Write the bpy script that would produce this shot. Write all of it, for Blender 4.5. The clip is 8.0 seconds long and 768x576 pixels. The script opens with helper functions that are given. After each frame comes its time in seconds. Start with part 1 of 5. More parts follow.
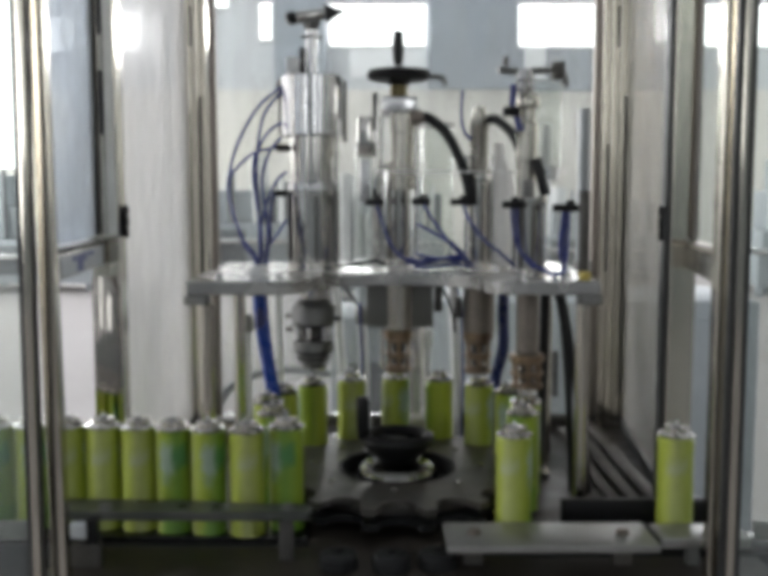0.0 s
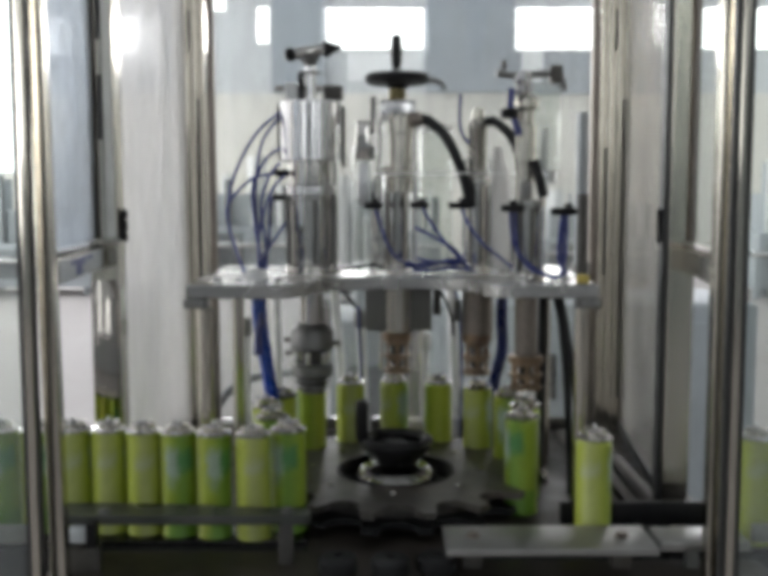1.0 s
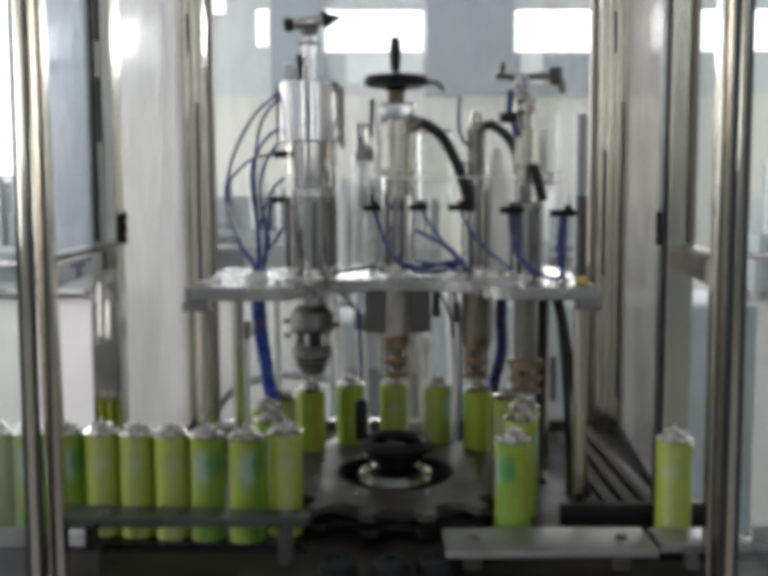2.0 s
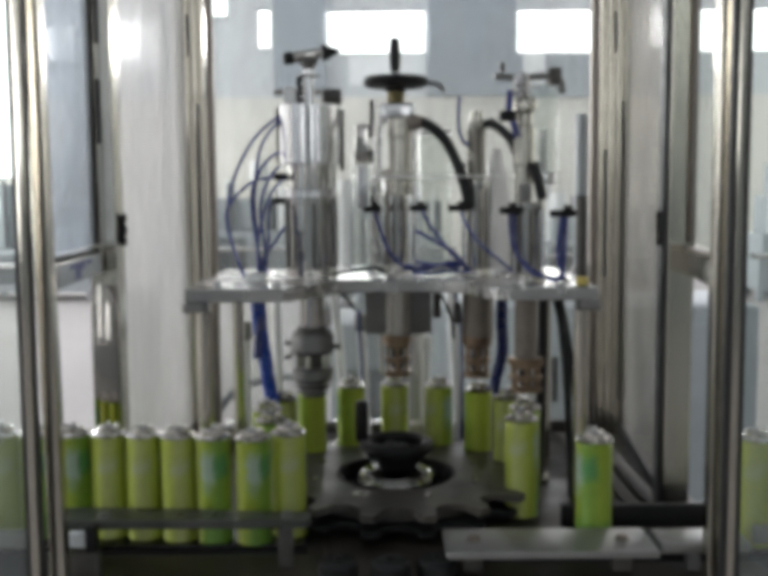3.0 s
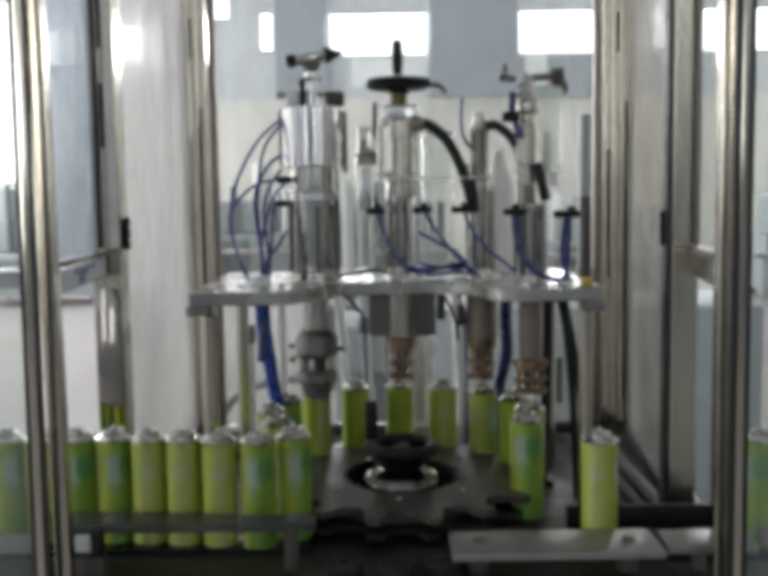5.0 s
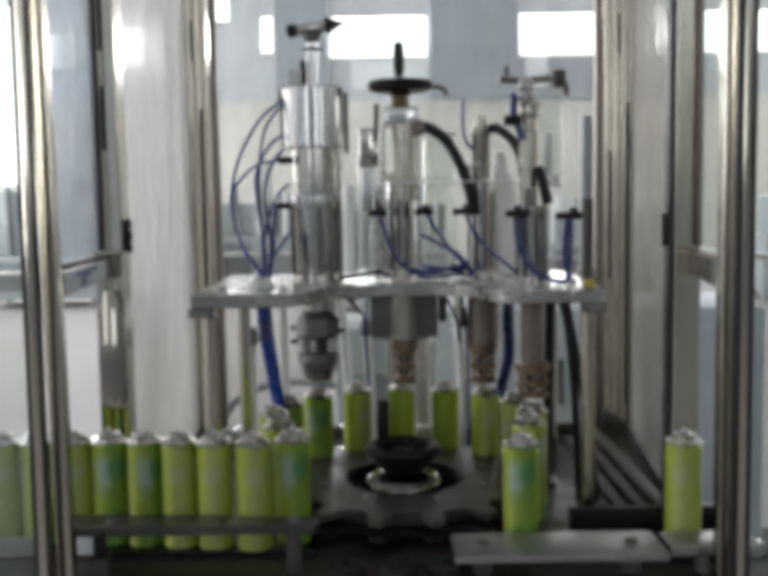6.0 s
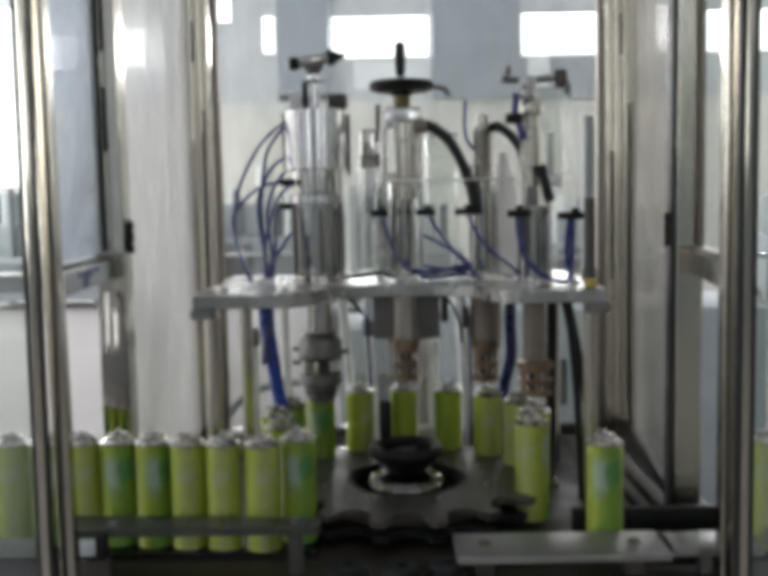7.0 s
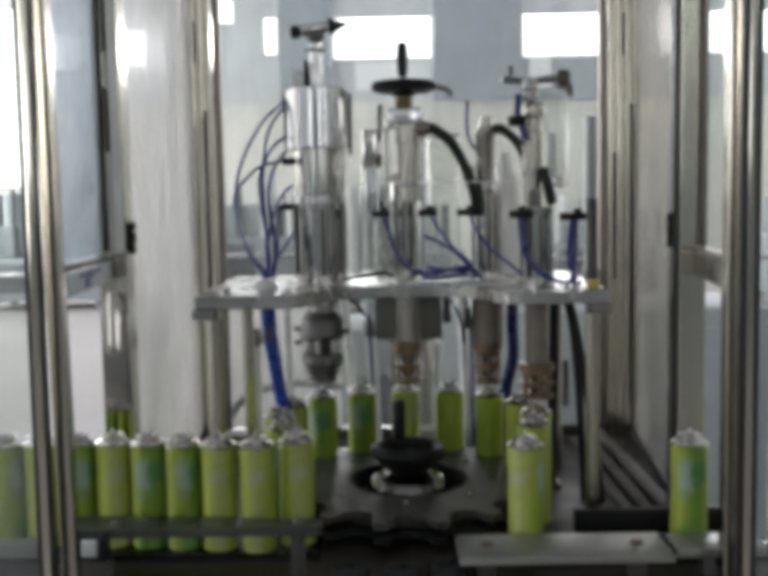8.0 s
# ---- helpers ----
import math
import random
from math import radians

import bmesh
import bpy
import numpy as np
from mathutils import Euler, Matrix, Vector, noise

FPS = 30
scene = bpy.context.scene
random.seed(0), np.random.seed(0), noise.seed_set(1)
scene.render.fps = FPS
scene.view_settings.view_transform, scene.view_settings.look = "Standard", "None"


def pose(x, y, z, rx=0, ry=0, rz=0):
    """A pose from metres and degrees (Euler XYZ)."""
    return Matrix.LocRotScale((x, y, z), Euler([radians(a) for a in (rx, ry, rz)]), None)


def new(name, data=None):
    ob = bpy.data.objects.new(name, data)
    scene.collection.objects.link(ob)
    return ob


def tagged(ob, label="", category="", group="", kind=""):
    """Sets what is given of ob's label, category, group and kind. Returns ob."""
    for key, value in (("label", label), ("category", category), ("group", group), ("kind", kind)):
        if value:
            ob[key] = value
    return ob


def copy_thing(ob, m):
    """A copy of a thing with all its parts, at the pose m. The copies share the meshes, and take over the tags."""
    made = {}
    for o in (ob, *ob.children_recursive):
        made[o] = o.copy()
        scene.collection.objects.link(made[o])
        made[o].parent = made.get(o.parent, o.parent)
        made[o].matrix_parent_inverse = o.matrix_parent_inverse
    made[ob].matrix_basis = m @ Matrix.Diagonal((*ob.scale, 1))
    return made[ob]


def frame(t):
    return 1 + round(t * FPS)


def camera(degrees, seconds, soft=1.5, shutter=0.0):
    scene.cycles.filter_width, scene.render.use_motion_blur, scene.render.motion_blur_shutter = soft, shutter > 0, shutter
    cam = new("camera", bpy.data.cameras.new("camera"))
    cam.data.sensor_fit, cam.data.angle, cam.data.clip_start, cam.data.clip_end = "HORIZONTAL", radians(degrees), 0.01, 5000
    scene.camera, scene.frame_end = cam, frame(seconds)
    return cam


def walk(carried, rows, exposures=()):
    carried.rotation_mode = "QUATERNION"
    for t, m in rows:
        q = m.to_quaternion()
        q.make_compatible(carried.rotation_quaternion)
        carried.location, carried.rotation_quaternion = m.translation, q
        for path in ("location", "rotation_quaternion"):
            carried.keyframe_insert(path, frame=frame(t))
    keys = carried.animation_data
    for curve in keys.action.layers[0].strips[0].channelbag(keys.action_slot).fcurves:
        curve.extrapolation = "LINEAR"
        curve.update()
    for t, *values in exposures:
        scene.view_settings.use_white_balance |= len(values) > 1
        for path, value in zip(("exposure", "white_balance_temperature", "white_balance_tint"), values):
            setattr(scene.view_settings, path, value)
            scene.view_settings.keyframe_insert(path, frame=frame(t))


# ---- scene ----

# ================= camera =================
cam = camera(42.8, 8.0, soft=6.3, shutter=0.4)
# seconds, tilt down, lean, turn, and the eye (a hand-held camera, nearly still)
HOLD = [
    (0.0, 5.800, 0.000, 0.000, 0.0000, 0.0000, 1.5300),
    (0.5, 5.727, -0.055, -0.110, -0.0020, -0.0001, 1.5306),
    (1.0, 5.611, -0.075, -0.135, -0.0020, -0.0014, 1.5306),
    (1.5, 5.535, -0.128, -0.180, -0.0030, -0.0025, 1.5308),
    (3.0, 5.402, -0.396, 0.053, 0.0055, -0.0005, 1.5295),
    (3.5, 5.388, -0.500, 0.110, 0.0056, 0.0004, 1.5297),
    (4.0, 5.379, -0.590, 0.145, 0.0052, 0.0008, 1.5299),
    (4.5, 5.352, -0.720, 0.215, 0.0055, 0.0006, 1.5302),
    (6.0, 5.170, -0.907, 0.289, 0.0020, 0.0022, 1.5297),
    (6.5, 5.140, -0.975, 0.345, 0.0024, 0.0024, 1.5294),
    (7.0, 5.155, -1.060, 0.440, 0.0032, 0.0034, 1.5300),
    (7.5, 5.155, -1.060, 0.480, 0.0026, 0.0042, 1.5303),
    (8.0, 5.100, -1.030, 0.530, 0.0022, 0.0062, 1.5293),
]
walk(cam, [(t, pose(x, y, z, 90 - tilt, 0, turn) @ pose(0, 0, 0, 0, 0, lean))
           for t, tilt, lean, turn, x, y, z in HOLD],
     [(0.0, 0.21), (1.5, 0.20), (3.5, 0.18), (6.0, 0.11), (8.0, 0.10)])

# ================= light =================
HALL_W, HALL_E, HALL_S, HALL_N, HALL_H = -13.0, 13.0, -9.0, 22.0, 7.0
world = bpy.data.worlds.new("world")
scene.world = world
world.use_nodes = True
sky = world.node_tree.nodes.new("ShaderNodeTexSky")
sky.sky_type = 'NISHITA'
sky.sun_disc = False
sky.sun_elevation = radians(48)
sky.sun_rotation = radians(200)
world.node_tree.links.new(sky.outputs[0], world.node_tree.nodes["Background"].inputs[0])
world.node_tree.nodes["Background"].inputs[1].default_value = 0.12
scene.view_settings.exposure = 0.16


def window_light(x0, x1, z0, z1, wall, at, power):
    """Daylight through a window opening: an area lamp that fills it."""
    data = bpy.data.lights.new("window_daylight", 'AREA')
    data.shape = 'RECTANGLE'
    data.size, data.size_y = abs(x1 - x0), abs(z1 - z0)
    data.energy = power * data.size * data.size_y
    data.color = (0.975, 0.97, 0.985)
    ob = new("window_daylight", data)
    mx, mz = (x0 + x1) / 2, (z0 + z1) / 2
    if wall == 'n':
        ob.matrix_world = pose(mx, at, mz, -90, 0, 0)
    elif wall == 's':
        ob.matrix_world = pose(mx, at, mz, 90, 0, 0)
    elif wall == 'w':
        ob.matrix_world = pose(at, mx, mz, 90, 0, -90)
    else:
        ob.matrix_world = pose(at, mx, mz, 90, 0, 90)
    return ob


# ================= materials =================
def mat(name, base, rough=0.5, metal=0.0, vary=0.12, scale=30.0, fine=220.0, bump=0.05, stretch=(1, 1, 1), rvary=0.12,
        coat=0.0, random_tint=0.0, stain=None):
    """A surface with large and fine variation of colour, gloss and relief, in metres."""
    m = bpy.data.materials.new(name)
    m.use_nodes = True
    nt = m.node_tree
    n, l = nt.nodes, nt.links
    b = n["Principled BSDF"]
    b.inputs["Metallic"].default_value = metal
    b.inputs["Coat Weight"].default_value = coat
    tc = n.new("ShaderNodeTexCoord")
    mp = n.new("ShaderNodeMapping")
    mp.inputs["Scale"].default_value = stretch
    l.new(tc.outputs["Object"], mp.inputs[0])
    big = n.new("ShaderNodeTexNoise")
    big.inputs["Scale"].default_value = scale
    big.inputs["Detail"].default_value = 5
    small = n.new("ShaderNodeTexNoise")
    small.inputs["Scale"].default_value = fine
    small.inputs["Detail"].default_value = 3
    l.new(mp.outputs[0], big.inputs[0])
    l.new(mp.outputs[0], small.inputs[0])
    both = n.new("ShaderNodeMath")
    both.operation = 'ADD'
    l.new(big.outputs[0], both.inputs[0])
    l.new(small.outputs[0], both.inputs[1])
    ramp = n.new("ShaderNodeMapRange")
    ramp.inputs[1].default_value, ramp.inputs[2].default_value = 0.6, 1.4
    ramp.inputs[3].default_value, ramp.inputs[4].default_value = 1 - vary, 1 + vary
    l.new(both.outputs[0], ramp.inputs[0])
    col = n.new("ShaderNodeVectorMath")
    col.operation = 'SCALE'
    col.inputs[0].default_value = base
    l.new(ramp.outputs[0], col.inputs["Scale"])
    out = col.outputs[0]
    if stain:
        mix = n.new("ShaderNodeMix")
        mix.data_type = 'RGBA'
        st = n.new("ShaderNodeTexNoise")
        st.inputs["Scale"].default_value = scale * 0.45
        st.inputs["Detail"].default_value = 8
        l.new(tc.outputs["Object"], st.inputs[0])
        mr = n.new("ShaderNodeMapRange")
        mr.inputs[1].default_value, mr.inputs[2].default_value = 0.52, 0.72
        l.new(st.outputs[0], mr.inputs[0])
        l.new(mr.outputs[0], mix.inputs["Factor"])
        l.new(out, mix.inputs["A"])
        mix.inputs["B"].default_value = (*stain, 1)
        out = mix.outputs["Result"]
    if random_tint:
        oi = n.new("ShaderNodeObjectInfo")
        mr2 = n.new("ShaderNodeMapRange")
        mr2.inputs[3].default_value, mr2.inputs[4].default_value = 1 - random_tint, 1 + random_tint
        l.new(oi.outputs["Random"], mr2.inputs[0])
        sc = n.new("ShaderNodeVectorMath")
        sc.operation = 'SCALE'
        l.new(out, sc.inputs[0])
        l.new(mr2.outputs[0], sc.inputs["Scale"])
        out = sc.outputs[0]
    l.new(out, b.inputs["Base Color"])
    rr = n.new("ShaderNodeMapRange")
    rr.inputs[1].default_value, rr.inputs[2].default_value = 0.3, 0.7
    rr.inputs[3].default_value, rr.inputs[4].default_value = max(0.03, rough - rvary), min(1, rough + rvary)
    l.new(big.outputs[0], rr.inputs[0])
    l.new(rr.outputs[0], b.inputs["Roughness"])
    if bump:
        bp = n.new("ShaderNodeBump")
        bp.inputs["Strength"].default_value = bump
        bp.inputs["Distance"].default_value = 0.002
        l.new(small.outputs[0], bp.inputs["Height"])
        l.new(bp.outputs[0], b.inputs["Normal"])
    return m


def clear(name, tint=(0.97, 0.99, 0.98), haze=0.05, rough=0.03, haze_colour=(0.85, 0.87, 0.88), gloss=0.8, spread=0.15, stretch=(1, 1, 1)):
    """Thin clear sheet: see-through, with gloss by Fresnel and a little haze."""
    m = bpy.data.materials.new(name)
    m.use_nodes = True
    n, l = m.node_tree.nodes, m.node_tree.links
    n.remove(n["Principled BSDF"])
    tr = n.new("ShaderNodeBsdfTransparent")
    tr.inputs[0].default_value = (*tint, 1)
    gl = n.new("ShaderNodeBsdfGlossy")
    gl.inputs["Roughness"].default_value = rough
    di = n.new("ShaderNodeBsdfDiffuse")
    di.inputs[0].default_value = (*haze_colour, 1)
    lw = n.new("ShaderNodeLayerWeight")
    lw.inputs[0].default_value = 0.5
    pw = n.new("ShaderNodeMath")
    pw.operation = 'POWER'
    pw.inputs[1].default_value = 4.0
    l.new(lw.outputs["Facing"], pw.inputs[0])
    fr = n.new("ShaderNodeMapRange")
    fr.inputs[3].default_value, fr.inputs[4].default_value = 0.025, gloss
    l.new(pw.outputs[0], fr.inputs[0])
    noise_t = n.new("ShaderNodeTexNoise")
    noise_t.inputs["Scale"].default_value = 6
    noise_t.inputs["Detail"].default_value = 6
    tc = n.new("ShaderNodeTexCoord")
    mp = n.new("ShaderNodeMapping")
    mp.inputs["Scale"].default_value = stretch
    l.new(tc.outputs["Object"], mp.inputs[0])
    l.new(mp.outputs[0], noise_t.inputs[0])
    mr = n.new("ShaderNodeMapRange")
    mr.inputs[1].default_value, mr.inputs[2].default_value = 0.3, 0.7
    mr.inputs[3].default_value, mr.inputs[4].default_value = haze * (1 - spread), haze * (1 + spread)
    l.new(noise_t.outputs[0], mr.inputs[0])
    m1 = n.new("ShaderNodeMixShader")
    l.new(mr.outputs[0], m1.inputs[0])
    l.new(tr.outputs[0], m1.inputs[1])
    l.new(di.outputs[0], m1.inputs[2])
    m2 = n.new("ShaderNodeMixShader")
    l.new(fr.outputs[0], m2.inputs[0])
    l.new(m1.outputs[0], m2.inputs[1])
    l.new(gl.outputs[0], m2.inputs[2])
    l.new(m2.outputs[0], n["Material Output"].inputs[0])
    return m


def can_paint():
    """Printed tin: yellow-green, with a green panel, a pale text panel and darker foot, round the can."""
    m = bpy.data.materials.new("printed_tin")
    m.use_nodes = True
    n, l = m.node_tree.nodes, m.node_tree.links
    b = n["Principled BSDF"]
    tc = n.new("ShaderNodeTexCoord")
    sep = n.new("ShaderNodeSeparateXYZ")
    l.new(tc.outputs["Object"], sep.inputs[0])
    at = n.new("ShaderNodeMath")
    at.operation = 'ARCTAN2'
    l.new(sep.outputs[1], at.inputs[0])
    l.new(sep.outputs[0], at.inputs[1])
    turn = n.new("ShaderNodeMapRange")
    turn.inputs[1].default_value, turn.inputs[2].default_value = -math.pi, math.pi
    l.new(at.outputs[0], turn.inputs[0])
    ramp = n.new("ShaderNodeValToRGB")
    stops = [(0.0, (0.32, 0.39, 0.035)), (0.16, (0.38, 0.45, 0.05)), (0.26, (0.40, 0.46, 0.07)), (0.33, (0.37, 0.41, 0.14)),
             (0.45, (0.37, 0.43, 0.07)), (0.55, (0.29, 0.37, 0.03)), (0.70, (0.15, 0.28, 0.03)), (0.85, (0.26, 0.36, 0.03))]
    el = ramp.color_ramp.elements
    el[0].position, el[0].color = stops[0][0], (*stops[0][1], 1)
    el[1].position, el[1].color = stops[-1][0], (*stops[-1][1], 1)
    for p, c in stops[1:-1]:
        e = el.new(p)
        e.color = (*c, 1)
    l.new(turn.outputs[0], ramp.inputs[0])

    def window(src, lo, hi, soft):
        a = n.new("ShaderNodeMapRange")
        a.interpolation_type = 'SMOOTHSTEP'
        a.inputs[1].default_value, a.inputs[2].default_value = lo - soft, lo + soft
        l.new(src, a.inputs[0])
        c = n.new("ShaderNodeMapRange")
        c.interpolation_type = 'SMOOTHSTEP'
        c.inputs[1].default_value, c.inputs[2].default_value = hi - soft, hi + soft
        c.inputs[3].default_value, c.inputs[4].default_value = 1, 0
        l.new(src, c.inputs[0])
        k = n.new("ShaderNodeMath")
        k.operation = 'MULTIPLY'
        l.new(a.outputs[0], k.inputs[0])
        l.new(c.outputs[0], k.inputs[1])
        return k.outputs[0]

    # the print has blurred, uneven outlines
    wob = n.new("ShaderNodeTexNoise")
    wob.inputs["Scale"].default_value = 55
    wob.inputs["Detail"].default_value = 2
    l.new(tc.outputs["Object"], wob.inputs[0])

    def wobbled(src, amount):
        k = n.new("ShaderNodeMath")
        k.operation = 'MULTIPLY_ADD'
        k.inputs[1].default_value = amount
        l.new(wob.outputs[0], k.inputs[0])
        l.new(src, k.inputs[2])
        return k.outputs[0]
    round_u, height = wobbled(turn.outputs[0], 0.10), wobbled(sep.outputs[2], 0.035)

    def patch(below, u, z, colour, amount=1.0):
        u, z = (u[0] + 0.05, u[1] + 0.05), (z[0] + 0.0175, z[1] + 0.0175)
        k = n.new("ShaderNodeMath")
        k.operation = 'MULTIPLY'
        l.new(window(round_u, u[0], u[1], 0.03), k.inputs[0])
        l.new(window(height, z[0], z[1], 0.011), k.inputs[1])
        k2 = n.new("ShaderNodeMath")
        k2.operation = 'MULTIPLY'
        k2.inputs[1].default_value = amount
        l.new(k.outputs[0], k2.inputs[0])
        mx = n.new("ShaderNodeMix")
        mx.data_type = 'RGBA'
        l.new(k2.outputs[0], mx.inputs["Factor"])
        l.new(below, mx.inputs["A"])
        mx.inputs["B"].default_value = (*colour, 1)
        return mx.outputs["Result"]
    c = patch(ramp.outputs[0], (0.66, 0.80), (0.118, 0.160), (0.06, 0.22, 0.07), 0.9)
    c = patch(c, (0.53, 0.665), (0.108, 0.158), (0.33, 0.42, 0.41), 0.72)
    c = patch(c, (0.56, 0.63), (0.090, 0.110), (0.22, 0.32, 0.22), 0.6)
    c = patch(c, (0.27, 0.43), (0.125, 0.145), (0.40, 0.44, 0.28), 0.7)
    c = patch(c, (0.29, 0.41), (0.035, 0.100), (0.40, 0.45, 0.14), 0.5)
    c = patch(c, (0.55, 0.95), (-0.02, 0.045), (0.12, 0.28, 0.03), 0.8)
    nz = n.new("ShaderNodeTexNoise")
    nz.inputs["Scale"].default_value = 60
    nz.inputs["Detail"].default_value = 4
    l.new(tc.outputs["Object"], nz.inputs[0])
    mr = n.new("ShaderNodeMapRange")
    mr.inputs[3].default_value, mr.inputs[4].default_value = 0.86, 1.14
    l.new(nz.outputs[0], mr.inputs[0])
    sc = n.new("ShaderNodeVectorMath")
    sc.operation = 'SCALE'
    l.new(c, sc.inputs[0])
    l.new(mr.outputs[0], sc.inputs["Scale"])
    l.new(sc.outputs[0], b.inputs["Base Color"])
    b.inputs["Roughness"].default_value = 0.33
    b.inputs["Metallic"].default_value = 0.15
    b.inputs["Coat Weight"].default_value = 0.3
    return m


STEEL = mat("stainless_steel", (0.60, 0.585, 0.555), 0.10, 1.0, 0.03, 8, 300, 0.0, (1, 1, 4), rvary=0.025)
WARM_STEEL = mat("warm_tinted_steel", (0.44, 0.425, 0.38), 0.24, 1.0, 0.08, 12, 200, 0.0, rvary=0.05)
TUBE_STEEL = mat("frame_stainless", (0.56, 0.53, 0.465), 0.17, 1.0, 0.09, 5, 160, 0.008, (6, 6, 0.35), rvary=0.06)
MIRROR_STEEL = mat("mirror_polished_steel", (0.29, 0.265, 0.25), 0.07, 1.0, 0.08, 20, 300, 0.0, rvary=0.03)
CHROME = mat("polished_steel", (0.70, 0.70, 0.70), 0.18, 1.0, 0.06, 20, 300, 0.01, rvary=0.06)
ALU = mat("machined_aluminium", (0.62, 0.63, 0.64), 0.36, 1.0, 0.08, 14, 400, 0.03, (1, 8, 8))
PLATE_ALU = mat("plate_aluminium", (0.47, 0.47, 0.455), 0.26, 1.0, 0.10, 10, 260, 0.04)
OUT_ALU = mat("scuffed_plate", (0.30, 0.30, 0.29), 0.42, 0.8, 0.15, 14, 220, 0.05, stain=(0.20, 0.19, 0.18))
HUB = mat("oily_polished_steel", (0.24, 0.235, 0.22), 0.13, 1.0, 0.45, 30, 200, 0.02, rvary=0.06)
GREY = mat("grey_steel", (0.20, 0.20, 0.195), 0.45, 0.6, 0.18, 18, 240, 0.05)
DARK = mat("dark_steel", (0.068, 0.065, 0.060), 0.42, 0.35, 0.32, 12, 180, 0.06, stain=(0.105, 0.093, 0.078))
OILY = mat("oily_brown_steel", (0.050, 0.043, 0.036), 0.42, 0.2, 0.45, 14, 160, 0.06, stain=(0.022, 0.018, 0.014))
BLACK = mat("black_plastic", (0.008, 0.008, 0.009), 0.50, 0.0, 0.2, 40, 300, 0.04)
RUBBER = mat("black_rubber", (0.016, 0.017, 0.018), 0.6, 0.0, 0.2, 40, 300, 0.05)
BELT = mat("conveyor_plastic", (0.009, 0.009, 0.010), 0.18, 0.0, 0.3, 25, 200, 0.08)
BLUE = mat("blue_hose", (0.013, 0.024, 0.155), 0.32, 0.0, 0.15, 40, 300, 0.0, coat=0.2)
BLUE_LIGHT = mat("bright_blue_hose", (0.018, 0.060, 0.36), 0.3, 0.0, 0.15, 40, 300, 0.0, coat=0.2)
BRASS = mat("worn_brass", (0.26, 0.185, 0.120), 0.40, 0.75, 0.25, 30, 200, 0.06, stain=(0.16, 0.11, 0.08))
BRONZE = mat("brown_metal", (0.23, 0.20, 0.175), 0.45, 0.7, 0.25, 30, 200, 0.06)
WHITE_PL = mat("white_plastic", (0.74, 0.75, 0.74), 0.4, 0.0, 0.06, 20, 200, 0.02)
GREEN_BAR = mat("guide_plate", (0.058, 0.064, 0.058), 0.33, 0.4, 0.2, 12, 220, 0.05, stain=(0.13, 0.13, 0.12))
TIN = mat("tinplate", (0.68, 0.66, 0.62), 0.22, 1.0, 0.10, 60, 400, 0.02)
PAINT = can_paint()
for dull in (BLACK, RUBBER):
    dull.node_tree.nodes["Principled BSDF"].inputs["Specular IOR Level"].default_value = 0.28
GASKET = mat("black_gasket", (0.02, 0.021, 0.022), 0.5, 0.0, 0.2, 30, 200, 0.04)
LABEL_W = mat("label_white", (0.55, 0.58, 0.60), 0.4, 0.0, 0.08, 20, 200, 0.0)
LABEL_B = mat("label_blue", (0.09, 0.11, 0.30), 0.4, 0.0, 0.1, 20, 200, 0.0)
YELLOW = mat("yellow_marker", (0.50, 0.40, 0.10), 0.5, 0.0, 0.1, 20, 200, 0.0)
OLIVE = mat("olive_collar", (0.16, 0.13, 0.05), 0.4, 0.3, 0.1, 20, 200, 0.0)
HOSE_CLEAR = mat("milky_tube", (0.82, 0.83, 0.83), 0.3, 0.0, 0.05, 20, 200, 0.0)
WALL_LOW = mat("cream_wall_paint", (0.73, 0.71, 0.65), 0.7, 0.0, 0.06, 0.5, 8, 0.05, stain=(0.62, 0.60, 0.55))
PATCH_W = mat("bright_patch_white", (0.84, 0.86, 0.86), 0.5, 0.0, 0.04, 0.6, 8, 0.03)
# Walls out of view, darkened so that the steel reflects more contrast.
WALL_UNSEEN = mat("unseen_wall_grey", (0.20, 0.22, 0.23), 0.6, 0.0, 0.08, 0.6, 8, 0.05)
WALL_PIER = mat("blue_grey_pier_paint", (0.30, 0.335, 0.375), 0.6, 0.0, 0.10, 0.9, 8, 0.05)
WALL_HIGH = mat("grey_wall_sheet", (0.60, 0.62, 0.63), 0.6, 0.0, 0.08, 0.6, 8, 0.05)
ROOF = mat("roof_sheet", (0.50, 0.53, 0.55), 0.6, 0.0, 0.08, 0.6, 8, 0.05)
FLOOR = mat("sealed_concrete", (0.36, 0.335, 0.325), 0.72, 0.0, 0.08, 0.8, 12, 0.03, stain=(0.31, 0.28, 0.27))
MACHINE = mat("machine_grey_paint", (0.36, 0.39, 0.41), 0.45, 0.0, 0.12, 2, 20, 0.03)
CABINET = mat("pale_cabinet_paint", (0.52, 0.57, 0.60), 0.45, 0.0, 0.10, 2, 20, 0.03)
MACHINE_D = mat("machine_dark_paint", (0.16, 0.17, 0.18), 0.5, 0.0, 0.15, 2, 20, 0.03)
PANE = clear("clear_acrylic", (0.91, 0.92, 0.91), haze=0.11, spread=0.95, stretch=(1.6, 1.6, 0.5))
# The strong bluish haze paints in the sky this pane would reflect.
PANE_SKY = clear("sky_hazed_acrylic", (0.96, 0.975, 0.985), 0.74, 0.05, (0.88, 0.93, 0.99), 0.20, 0.25)
PANE_DOOR = clear("door_acrylic", (0.93, 0.95, 0.93), 0.07, 0.05, (0.80, 0.85, 0.88), 0.35)
